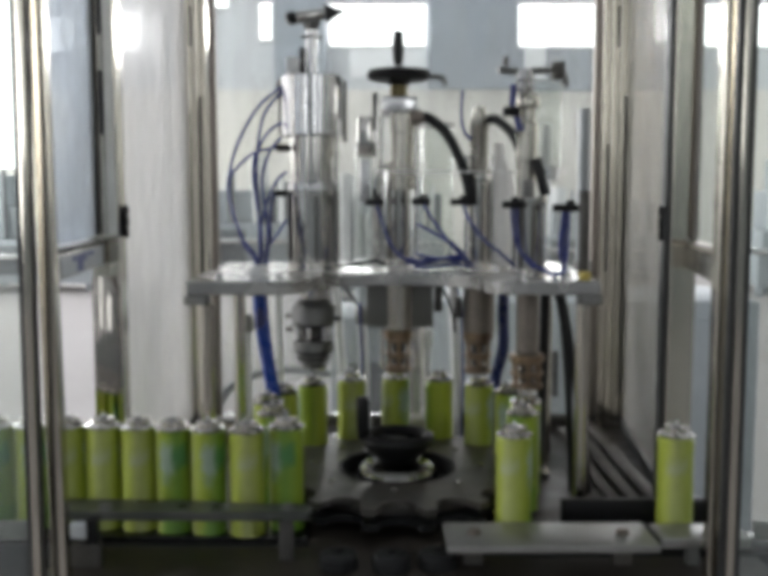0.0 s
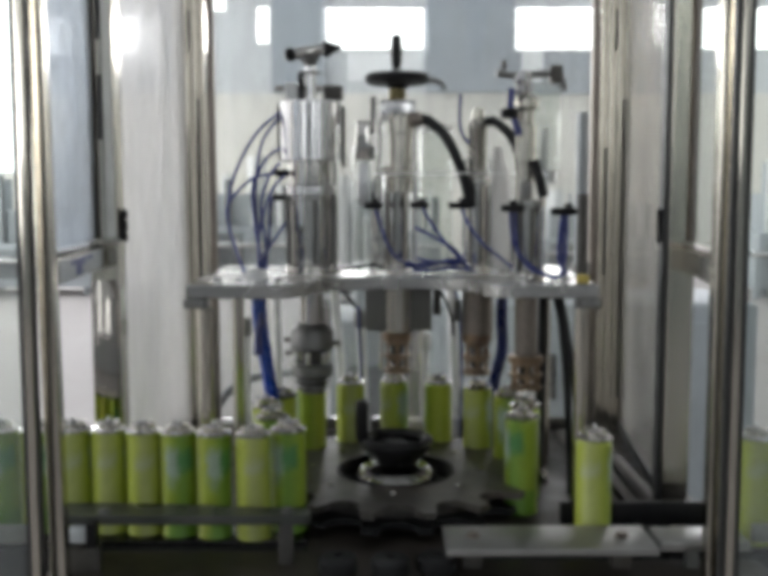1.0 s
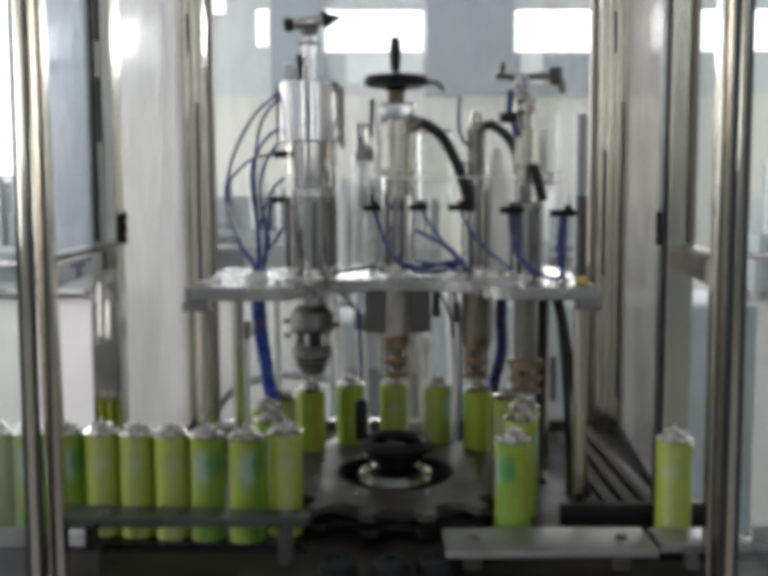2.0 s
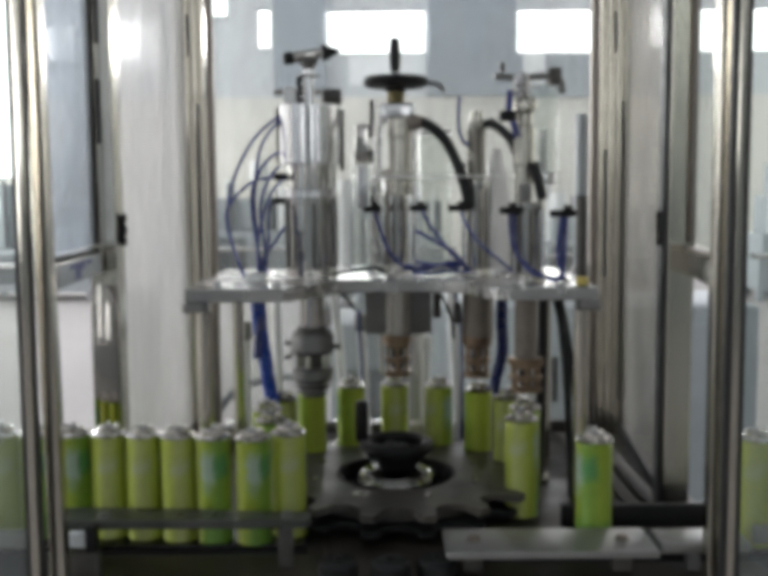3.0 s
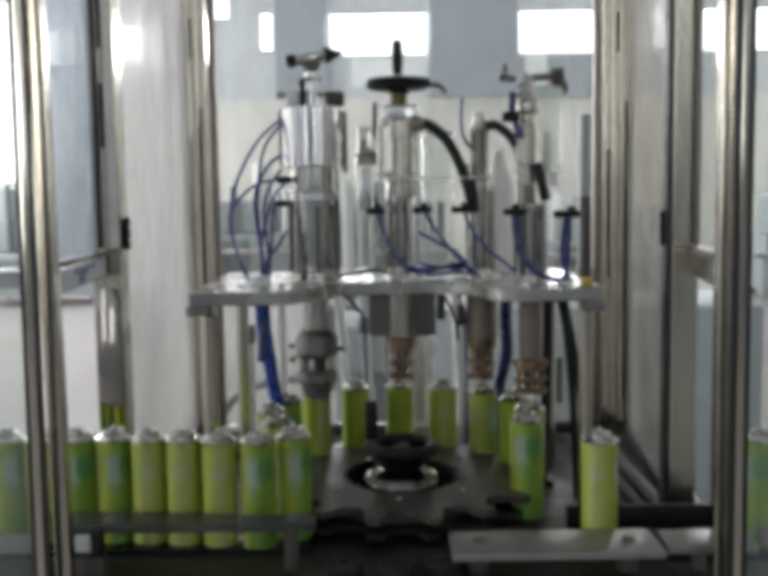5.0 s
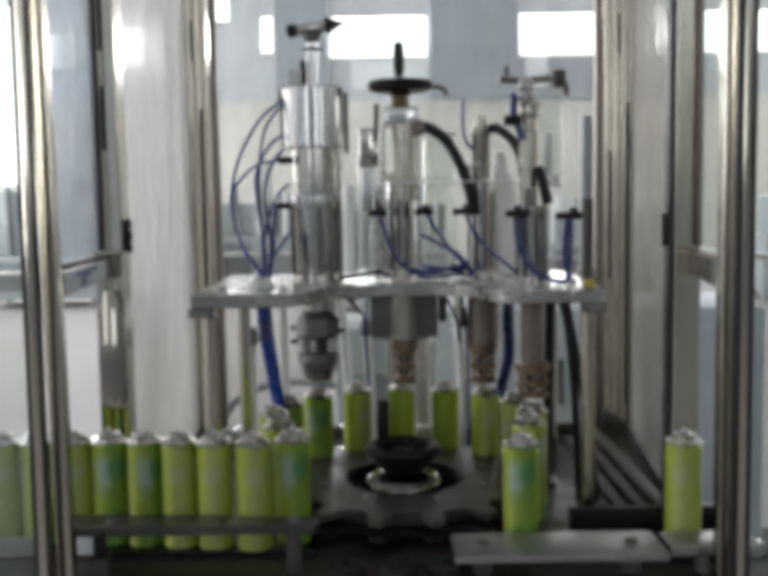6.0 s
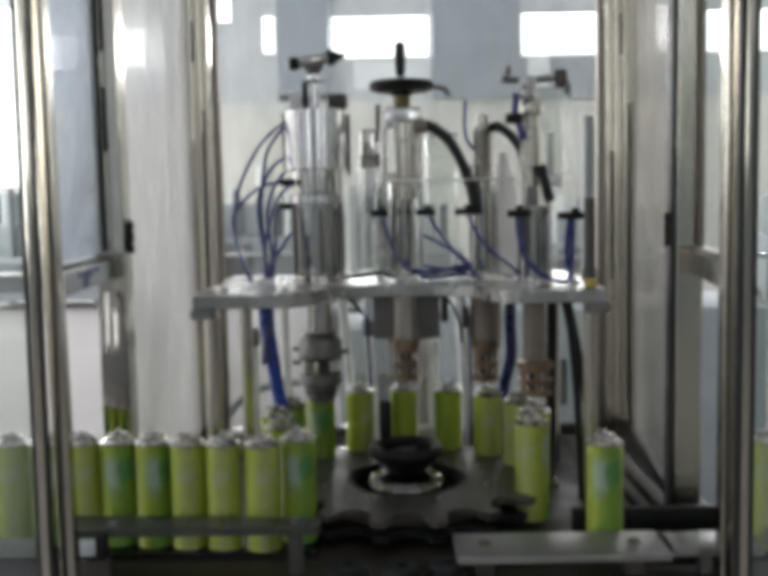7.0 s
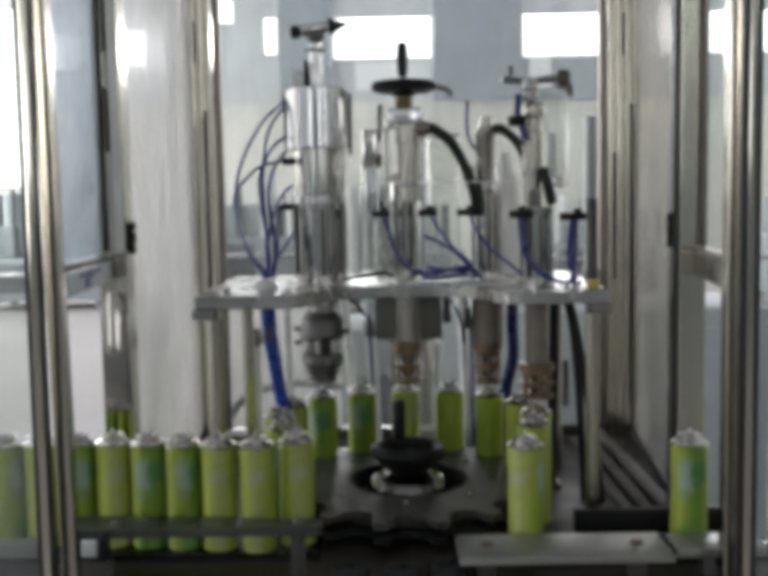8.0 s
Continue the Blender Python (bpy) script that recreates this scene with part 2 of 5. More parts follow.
PANE_MILK = clear("milky_acrylic", (0.96, 0.96, 0.96), 0.70, 0.2, (0.92, 0.91, 0.90), 0.14, 0.25, (1.0, 1.0, 0.45))
PANE_SMOKE = clear("greyed_acrylic", (0.80, 0.79, 0.76), 0.26, 0.12, (0.74, 0.72, 0.68), 0.75, 0.5, (1.0, 1.0, 0.4))
JAR = clear("clear_dome", (0.95, 0.97, 0.95), 0.10, 0.05)


# ================= mesh helpers =================
def part(name, bm, material, parent=None, label="", smooth=True):
    """Links a bmesh as one mesh object under a thing or part."""
    me = bpy.data.meshes.new(name)
    bm.normal_update()
    bm.to_mesh(me)
    bm.free()
    me.materials.append(material)
    if smooth:
        me.polygons.foreach_set("use_smooth", [True] * len(me.polygons))
        me.set_sharp_from_angle(angle=radians(35))
    ob = new(name, me)
    if parent:
        ob.parent = parent
    if label:
        tagged(ob, label)
    return ob


def empty(name, x=0, y=0, z=0, rz=0):
    ob = new(name)
    ob.empty_display_size = 0.05
    ob.matrix_world = pose(x, y, z, 0, 0, rz)
    return ob


def join(bm, other):
    me = bpy.data.meshes.new("tmp")
    other.to_mesh(me)
    other.free()
    bm.from_mesh(me)
    bpy.data.meshes.remove(me)
    return bm


def box(x0, x1, y0, y1, z0, z1, bevel=0.0015, m=None):
    """A bevelled block."""
    bm = bmesh.new()
    bmesh.ops.create_cube(bm, size=1)
    bmesh.ops.transform(bm, verts=bm.verts, matrix=Matrix.Translation(((x0 + x1) / 2, (y0 + y1) / 2, (z0 + z1) / 2))
                        @ Matrix.Diagonal((abs(x1 - x0), abs(y1 - y0), abs(z1 - z0), 1)))
    if bevel:
        bmesh.ops.bevel(bm, geom=bm.edges[:], offset=bevel, segments=2, affect='EDGES', profile=0.5)
    if m is not None:
        bmesh.ops.transform(bm, verts=bm.verts, matrix=m)
    return bm


def lathe(profile, segs=40, m=None):
    """A turned body from (radius, height) pairs, bottom to top."""
    bm = bmesh.new()
    rings = []
    for r, z in profile:
        if r < 1e-6:
            rings.append([bm.verts.new((0, 0, z))])
        else:
            rings.append([bm.verts.new((r * math.cos(2 * math.pi * i / segs), r * math.sin(2 * math.pi * i / segs), z)) for i in range(segs)])
    for a, b in zip(rings, rings[1:]):
        for i in range(segs):
            j = (i + 1) % segs
            if len(a) == 1 and len(b) == 1:
                continue
            if len(a) == 1:
                bm.faces.new((a[0], b[j], b[i]))
            elif len(b) == 1:
                bm.faces.new((a[i], a[j], b[0]))
            else:
                bm.faces.new((a[i], a[j], b[j], b[i]))
    bmesh.ops.recalc_face_normals(bm, faces=bm.faces)
    if m is not None:
        bmesh.ops.transform(bm, verts=bm.verts, matrix=m)
    return bm


def rod(r, z0, z1, segs=28, c=0.0015, m=None):
    """A turned bar with chamfered ends."""
    c = min(c, r * 0.4, (z1 - z0) * 0.4)
    return lathe([(0, z0), (r - c, z0), (r, z0 + c), (r, z1 - c), (r - c, z1), (0, z1)], segs, m)


def sweep(points, r, segs=10, steps=8):
    """A hose through points, as a smooth tube."""
    pts = [Vector(p) for p in points]
    fine = []
    for i in range(len(pts) - 1):
        p0, p1, p2, p3 = pts[max(i - 1, 0)], pts[i], pts[i + 1], pts[min(i + 2, len(pts) - 1)]
        for k in range(steps):
            t = k / steps
            fine.append(0.5 * ((2 * p1) + (p2 - p0) * t + (2 * p0 - 5 * p1 + 4 * p2 - p3) * t * t + (3 * p1 - p0 - 3 * p2 + p3) * t ** 3))
    fine.append(pts[-1])
    bm = bmesh.new()
    rings = []
    side = None
    for i, p in enumerate(fine):
        d = (fine[min(i + 1, len(fine) - 1)] - fine[max(i - 1, 0)]).normalized()
        if side is None:
            side = d.orthogonal().normalized()
        side = (side - d * side.dot(d)).normalized()
        other = d.cross(side)
        rings.append([bm.verts.new(p + r * (math.cos(2 * math.pi * k / segs) * side + math.sin(2 * math.pi * k / segs) * other)) for k in range(segs)])
    for a, b in zip(rings, rings[1:]):
        for k in range(segs):
            bm.faces.new((a[k], a[(k + 1) % segs], b[(k + 1) % segs], b[k]))
    bm.faces.new(rings[0][::-1])
    bm.faces.new(rings[-1])
    bmesh.ops.recalc_face_normals(bm, faces=bm.faces)
    return bm


def rounded(points, steps=5):
    """A smooth run of points in plan through those given."""
    pts = [Vector(p) for p in points]
    fine = []
    for i in range(len(pts) - 1):
        p0, p1, p2, p3 = pts[max(i - 1, 0)], pts[i], pts[i + 1], pts[min(i + 2, len(pts) - 1)]
        for k in range(steps):
            t = k / steps
            v = 0.5 * ((2 * p1) + (p2 - p0) * t + (2 * p0 - 5 * p1 + 4 * p2 - p3) * t * t + (3 * p1 - p0 - 3 * p2 + p3) * t ** 3)
            fine.append((v.x, v.y))
    return fine + [(pts[-1].x, pts[-1].y)]


def slab(outline, z0, z1, bevel=0.002):
    """A plate cut to an outline in plan."""
    bm = bmesh.new()
    f = bm.faces.new([bm.verts.new((x, y, z0)) for x, y in outline])
    ex = bmesh.ops.extrude_face_region(bm, geom=[f])
    bmesh.ops.translate(bm, verts=[v for v in ex["geom"] if isinstance(v, bmesh.types.BMVert)], vec=(0, 0, z1 - z0))
    bmesh.ops.recalc_face_normals(bm, faces=bm.faces)
    if bevel:
        edges = [e for e in bm.edges if abs(e.verts[0].co.z - e.verts[1].co.z) < 1e-6]
        bmesh.ops.bevel(bm, geom=edges, offset=bevel, segments=1, affect='EDGES')
    return bm


def ring_slab(outline, r_in, z0, z1):
    """A plate cut to an outline round the axis, with a round hole in it."""
    bm = bmesh.new()
    rows = []
    for x, y in outline:
        k = r_in / math.hypot(x, y)
        rows.append([bm.verts.new(v) for v in ((x, y, z0), (x, y, z1), (x * k, y * k, z1), (x * k, y * k, z0))])
    for a, b in zip(rows, rows[1:] + rows[:1]):
        for k in range(4):
            bm.faces.new((a[k], a[(k + 1) % 4], b[(k + 1) % 4], b[k]))
    bmesh.ops.recalc_face_normals(bm, faces=bm.faces)
    return bm


def hexnut(r, h, m=None):
    return lathe([(0, 0), (r, 0), (r, h * 0.85), (r * 0.88, h), (0, h)], 6, m)


def at(x, y, z):
    return Matrix.Translation((x, y, z))


# ================= hall =================
def wall_with_windows(name, along, z_splits, openings, across, axis, low=None):
    """A wall of blocks round its openings. openings: (a0, a1, z0, z1), apart along the wall."""
    a0, a1 = along
    c0, c1 = across
    pieces = []
    cur = a0
    for o in sorted(openings):
        pieces.append((cur, o[0], 0, HALL_H))
        pieces.append((o[0], o[1], 0, o[2]))
        pieces.append((o[0], o[1], o[3], HALL_H))
        cur = o[1]
    pieces.append((cur, a1, 0, HALL_H))
    for k, (lo, hi, m) in enumerate(((0, z_splits, low or WALL_LOW), (z_splits, HALL_H, WALL_HIGH))):
        bm = bmesh.new()
        for p0, p1, q0, q1 in pieces:
            q0c, q1c = max(q0, lo), min(q1, hi)
            if q1c - q0c < 0.01:
                continue
            b = box(p0, p1, c0, c1, q0c, q1c, 0) if axis == 'x' else box(c0, c1, p0, p1, q0c, q1c, 0)
            join(bm, b)
        tagged(part(name + ("_lower", "_upper")[k], bm, m, None, smooth=False), (("unseen lower factory wall, grey for dark reflections" if low else "cream painted lower factory wall"), "grey sheet upper factory wall")[k],
               "wall", "", "structure")


def hall():
    tagged(part("floor", box(HALL_W, HALL_E, HALL_S, HALL_N, -0.2, 0, 0), FLOOR, smooth=False), "pale pinkish sealed concrete factory floor", "floor", "", "structure")
    tagged(part("ceiling", box(HALL_W, HALL_E, HALL_S, HALL_N, HALL_H, HALL_H + 0.2, 0), ROOF, smooth=False), "pale grey sheet roof", "ceiling", "", "structure")
    # Openings near x -7 and -6 stand in for reflections in side panes.
    north = [(-1.22, 0.93, 4.62, 5.56), (2.94, 4.80, 4.62, 5.56), (-2.75, -2.45, 4.75, 5.6), (-3.95, -3.4, 5.45, 6.0), (-7.40, -6.80, 4.5, 5.3), (-5.98, -5.35, 4.52, 5.4), (6.9, 8.9, 4.62, 5.56),
             (-11.0, -8.05, 1.95, 5.9)]
    wall_with_windows("wall_north", (HALL_W, HALL_E), 3.70, north, (HALL_N, HALL_N + 0.25), 'x')
    # South, west and east windows are out of view, added for light and reflections.
    south = [(-8.2, -6.9, 1.9, 5.6), (-4.9, -3.7, 1.9, 3.6), (2.2, 3.2, 1.9, 5.6), (7.0, 8.2, 1.9, 5.6)]
    wall_with_windows("wall_south", (HALL_W, HALL_E), 3.70, south, (HALL_S - 0.25, HALL_S), 'x', WALL_UNSEEN)
    side = [(5.2 + 5.4 * k, 9.0 + 5.4 * k, 1.4, 5.6) for k in range(3)]
    west = side + [(-5.5, -4.0, 0.9, 5.6), (0.2, 1.9, 0.9, 5.6)]
    wall_with_windows("wall_west", (HALL_S, HALL_N), 3.70, west, (HALL_W - 0.25, HALL_W), 'y', WALL_UNSEEN)
    wall_with_windows("wall_east", (HALL_S, HALL_N), 3.70, side, (HALL_E, HALL_E + 0.25), 'y', WALL_UNSEEN)
    for x0, x1, z0 in ((0.98, 2.90, 3.70), (-2.40, -1.27, 3.70), (4.85, 6.85, 4.57), (-5.30, -4.0, 3.70)):
        tagged(part("wall_pier", box(x0, x1, HALL_N - 0.22, HALL_N - 0.002, z0, HALL_H - 0.002, 0.01), WALL_PIER, smooth=False),
               "blue-grey wall pier between the factory windows", "pier", "", "structure")
    tagged(part("wall_band", box(2.902, 6.9, HALL_N - 0.20, HALL_N - 0.002, 3.66, 4.565, 0.01), WALL_PIER, smooth=False),
           "blue-grey band below the factory windows", "trim", "", "structure")
    # White sheets stand in for bright patches of light below two windows.
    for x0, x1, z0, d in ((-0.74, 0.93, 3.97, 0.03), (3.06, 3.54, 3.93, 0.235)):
        tagged(part("bright_patch", box(x0, x1, HALL_N - d, HALL_N - d + 0.025, z0, 4.585, 0.004), PATCH_W, smooth=False),
               "white sheet standing in for bright window light on the wall", "wall panel", "", "structure")
    count = 0
    for lst, w, c in ((north, 'n', HALL_N + 0.12), (south, 's', HALL_S - 0.12), (west, 'w', HALL_W - 0.12), (side, 'e', HALL_E + 0.12)):
        for o in lst:
            window_light(*o, w, c, POWER[w] * (0.5 if w == 'w' and o[0] < 3 else 0.6 if w == 'n' and o[0] < -8 else 1.0))
            count += 1
            fr = bmesh.new()
            mids = [o[0], (o[0] + o[1]) / 2, o[1]] if w != 'n' else [o[0], o[1]]
            for a in mids:
                join(fr, box(a - 0.02, a + 0.02, -0.03, 0.03, o[2], o[3], 0))
            for z in (o[2], o[3]):
                join(fr, box(o[0], o[1], -0.03, 0.03, z - 0.03, z + 0.03, 0))
            if w in 'ns':
                bmesh.ops.translate(fr, verts=fr.verts, vec=(0, HALL_N + 0.03 if w == 'n' else HALL_S - 0.03, 0))
            else:
                bmesh.ops.transform(fr, verts=fr.verts, matrix=pose(HALL_W - 0.03 if w == 'w' else HALL_E + 0.03, 0, 0, 0, 0, 90))
            win = tagged(new("window_%d" % count), "bright factory window with a thin pale frame; those out of view added for light", "window", "", "structure")
            part("window_frame", fr, WHITE_PL, win, smooth=False)


def overcast_sky():
    """The white sky outside the windows; on three sides only for the added windows."""
    m = bpy.data.materials.new("overcast_glow")
    m.use_nodes = True
    n, l = m.node_tree.nodes, m.node_tree.links
    n.remove(n["Principled BSDF"])
    em = n.new("ShaderNodeEmission")
    em.inputs[0].default_value = (0.95, 0.98, 1.0, 1)
    em.inputs[1].default_value = 3.0
    l.new(em.outputs[0], n["Material Output"].inputs[0])
    for b in (box(-16, 16, HALL_N + 0.8, HALL_N + 0.82, 0, 8, 0), box(HALL_W - 0.82, HALL_W - 0.8, HALL_S, HALL_N, 0, 8, 0), box(HALL_E + 0.8, HALL_E + 0.82, HALL_S, HALL_N, 0, 8, 0), box(-16, 16, HALL_S - 0.82, HALL_S - 0.8, 0, 8, 0)):
        tagged(part("backdrop", b, m, smooth=False), "white overcast sky outside the windows", "sky", "", "structure")


overcast_sky()
POWER = {'n': 80, 's': 2.5, 'w': 40, 'e': 5}
hall()

# ================= machine frame =================
Z_TABLE = 0.915
TOP = 2.35


def post(name, x, y, z0, z1, w, d, rz=0, groove=True, label="brushed stainless square frame post"):
    """A square tube post with a dark gasket strip let into two sides."""
    e = empty(name, x, y, z0, rz)
    bm = box(-w / 2, w / 2, -d / 2, d / 2, 0, z1 - z0, 0.004)
    part("tube", bm, TUBE_STEEL, e, smooth=False)
    if groove:
        part("gasket", box(-0.006, 0.006, -d / 2 - 0.003, -d / 2 + 0.002, 0.002, z1 - z0 - 0.002, 0.001), GASKET, e)
    return tagged(e, label, "frame post", "enclosure frame posts")


def slotted_post(name, x, y, z0, z1, w, d, rz, slots, label):
    """A post of two tubes side by side with dark slots between them."""
    e = empty(name, x, y, z0, rz)
    part("tube", box(-w / 2, -0.0025, -d / 2, d / 2, 0, z1 - z0, 0.003), TUBE_STEEL, e, smooth=False)
    part("tube", box(0.0025, w / 2, -d / 2, d / 2, 0, z1 - z0, 0.003), TUBE_STEEL, e, smooth=False)
    part("core", box(-0.0024, 0.0024, -d / 2 + 0.0015, d / 2 - 0.002, 0.002, z1 - z0 - 0.002, 0), TUBE_STEEL, e)
    for a, b in slots:
        part("gasket", box(-0.0042, 0.0042, -d / 2 - 0.0012, -d / 2 + 0.0012, a - z0, b - z0, 0), GASKET, e)
    return tagged(e, label, "frame post", "enclosure frame posts")


# the front post on the infeed side leans a little, its door does not
LEAN_DEG = -0.6
LEAN_POST = (-0.5015, 1.493, 0.30)
LEAN_DOOR = (-0.5285, 1.455, 0.80)


def enclosure():
    # front corner posts, each beside the stile of a front door
    for sx, x_post, x_stile in ((-1, -0.520, -0.5213), (1, 0.5175, 0.5270)):
        p = post("frame_post", x_post, 1.493, 0.30, TOP, 0.025, 0.030, 0, False)
        e = empty("glazed_front_door", x_stile, 1.455, 0.80)
        if sx < 0:
            p.matrix_world = pose(*LEAN_POST, 0, LEAN_DEG, 0)
            e.matrix_world = pose(*LEAN_DOOR, 0, 0.17, 0)
        part("stile", box(-0.0065, 0.0065, -0.015, -0.001, 0, TOP - 0.82, 0.003), TUBE_STEEL, e, smooth=False)
        part("gasket", box(-0.0140, -0.0067, -0.012, 0.003, 0, TOP - 0.82, 0.001), GASKET, e)
        part("gasket", box(0.0067, 0.0090 if sx < 0 else 0.0140, -0.012, 0.003, 0, TOP - 0.82, 0.0008), GASKET, e)
        lo, hi = (-0.45, -0.0152) if sx < 0 else (0.0152, 0.45)
        pane = part("pane", box(lo, hi, -0.003, 0.003, 0.045, TOP - 0.86, 0), PANE_DOOR, e, "clear acrylic pane", smooth=False)
        pane.visible_shadow = False
        part("bottom_rail", box(lo, hi, -0.014, 0.014, 0.004, 0.045, 0.003), TUBE_STEEL, e)
        part("top_rail", box(lo, hi, -0.014, 0.014, TOP - 0.86, TOP - 0.82, 0.003), TUBE_STEEL, e)
        tagged(e, "stainless framed front door with clear acrylic pane", "machine door", "front doors")

    # side posts half way back
    SL = slotted_post("frame_post", -0.533, 1.90, 0.90, TOP, 0.055, 0.045, -4, [(1.631, 1.751), (1.818, 2.2)],
                      "stainless side post with dark slots")
    part("cover_plate", box(-0.0270, 0.0270, -0.0262, -0.0228, 0.002, 0.462, 0.001), MIRROR_STEEL, SL, "mirror-polished lower cover plate")
    SR = post("frame_post", 0.5445, 1.80, 0.90, TOP, 0.050, 0.040, 0, False, "brushed stainless side post with a black edge strip")
    part("edge_strip", box(-0.0330, -0.0252, -0.018, 0.018, 0.002, TOP - 0.902, 0.001), GASKET, SR)
    # hinges on the side posts
    for x, y, r in ((-0.4985, 1.895, 0.0070), (0.5075, 1.80, 0.0045)):
        e = empty("door_hinge", x, y, 1.435)
        for z0, z1 in ((0.0, 0.019), (0.020, 0.043), (0.044, 0.062)):
            part("knuckle", rod(r * (1.0 if z0 else 0.9), z0, z1, c=0.003), BLACK, e)
        part("pin", rod(r * 0.5, 0.062, 0.067, 12), STEEL, e)
        part("leaf", box(-0.012 if x < 0 else 0.0, 0.0 if x < 0 else 0.008, -0.003, 0.003, 0.004, 0.058, 0.001), BLACK, e)
        tagged(e, "small black hinge on the side post", "hinge", "side hinges")

    # rear corner posts of grooved section
    for x in (-0.480, 0.585):
        e = empty("rear_frame_post", x, 2.50, 0.90)
        for k in range(4):
            part("rib", box(-0.040 + k * 0.021, -0.0255 + k * 0.021, -0.02, 0.025, 0, TOP - 0.90, 0.003), TUBE_STEEL, e, smooth=False)
        part("core", box(-0.038, 0.038, -0.012, 0.022, 0.002, TOP - 0.902, 0), TUBE_STEEL, e)
        for k, z0, z1 in ((1, 0.98, 1.08), (0, 0.42, 0.74), (2, 0.10, 0.86)):
            part("slot_seal", box(-0.0250 + k * 0.021, -0.0195 + k * 0.021, -0.0145, -0.0122, z0, z1, 0), GASKET, e)
        tagged(e, "grooved stainless rear corner post", "frame post", "rear posts")

    # side bars and small glazed side frames between front and side posts
    for sx, x0, x1, yl in ((-1, -0.520, -0.553, 0.40), (1, 0.520, 0.566, 0.30)):
        ang = math.degrees(math.atan2(yl, x1 - x0)) - 90
        far = math.hypot(yl, x1 - x0) - 0.024
        e = empty("side_rail", x0, 1.50, 1.385, ang)
        part("bar", box(-0.014, 0.014, 0.018, far, 0, 0.042, 0.003), TUBE_STEEL, e, smooth=False)
        part("gasket", box(-0.010, 0.010, 0.018, far, 0.0425, 0.048, 0.001), GASKET if sx < 0 else BRONZE, e)
        tagged(e, "stainless side rail with black gasket strip", "rail", "side rails")
        g = empty("side_window", x0, 1.50, 1.44, ang)
        pn = part("pane", box(-0.003, 0.003, 0.035, far - 0.012, 0.0, 0.86, 0), PANE_SKY if sx < 0 else PANE_DOOR, g, "clear acrylic pane, bluish where reflected sky is painted in", smooth=False)
        pn.visible_shadow = False
        for y in (0.026, far - 0.012):
            part("edge_strip", box(-0.005, 0.005, y, y + 0.008, 0, 0.86, 0.001), GASKET if sx < 0 else BRONZE, g)
        tagged(g, "narrow acrylic side window in black gasket", "window", "side windows")
        if sx < 0:
            lb = empty("machine_label", x0 + 0.0145, 1.50, 1.388, ang)
            part("plate", box(0, 0.0025, 0.03, far - 0.01, 0.0, 0.036, 0.0005), LABEL_W, lb)
            for y0, y1, z0, z1 in ((0.105, 0.135, 0.022, 0.031), (0.140, 0.185, 0.003, 0.031), (0.188, 0.215, 0.018, 0.033), (0.225, 0.27, 0.024, 0.032)):
                part("print_bar", box(0.0026, 0.0032, y0, y1, z0, z1, 0), LABEL_B, lb)
            tagged(lb, "pale label plate with blue print on the side rail", "label")
        # milky panel from side post to rear post
        xa, ya, xb = (-0.5245, 1.915, -0.495) if sx < 0 else (0.548, 1.825, 0.613)
        run = 2.475 - ya
        a2 = math.degrees(math.atan2(run, xb - xa)) - 90
        p = empty("acrylic_screen", xa, ya, 0.945, a2)
        sh = part("sheet", box(-0.003, 0.003, 0.01, run, 0, 1.38, 0), PANE_MILK if sx < 0 else PANE_SMOKE, p, smooth=False)
        sh.visible_shadow = False
        part("edge_strip", box(-0.008, 0.008, 0.0, run, -0.025, -0.001, 0.002), GASKET, p)
        tagged(p, "tall milky acrylic side screen" if sx < 0 else "tall pale grey acrylic side screen", "screen", "side screens")
    # rear clear sheet
    p = empty("acrylic_screen", 0.0525, 2.51, 0.945)
    sh = part("sheet", box(-0.49, 0.49, -0.003, 0.003, 0, 1.39, 0), PANE, p, smooth=False)
    sh.visible_shadow = False
    part("edge_strip", box(-0.49, 0.49, -0.012, 0.012, -0.03, -0.001, 0.002), DARK, p)
    # Upright strips are added to cover window glare on the rear posts.
    part("edge_strip", box(-0.4895, -0.472, -0.034, -0.0045, 0, 1.39, 0.003), BRONZE, p)
    part("edge_strip", box(0.472, 0.4895, -0.034, -0.0045, 0, 1.39, 0.003), BRONZE, p)
    tagged(p, "clear acrylic rear screen with dark bottom strip", "screen")
    # top frame
    for nm, b in (("top_rail", box(-0.54, 0.57, 1.48, 1.52, TOP, TOP + 0.04, 0.003)), ("top_rail", box(-0.52, 0.625, 2.48, 2.52, TOP, TOP + 0.04, 0.003)),
                  ("top_rail", box(-0.55, -0.50, 1.52, 2.48, TOP, TOP + 0.04, 0.003)), ("top_rail", box(0.55, 0.59, 1.52, 2.48, TOP, TOP + 0.04, 0.003))):
        tagged(part(nm, b, TUBE_STEEL), "stainless top rail of the enclosure", "rail", "top rails")


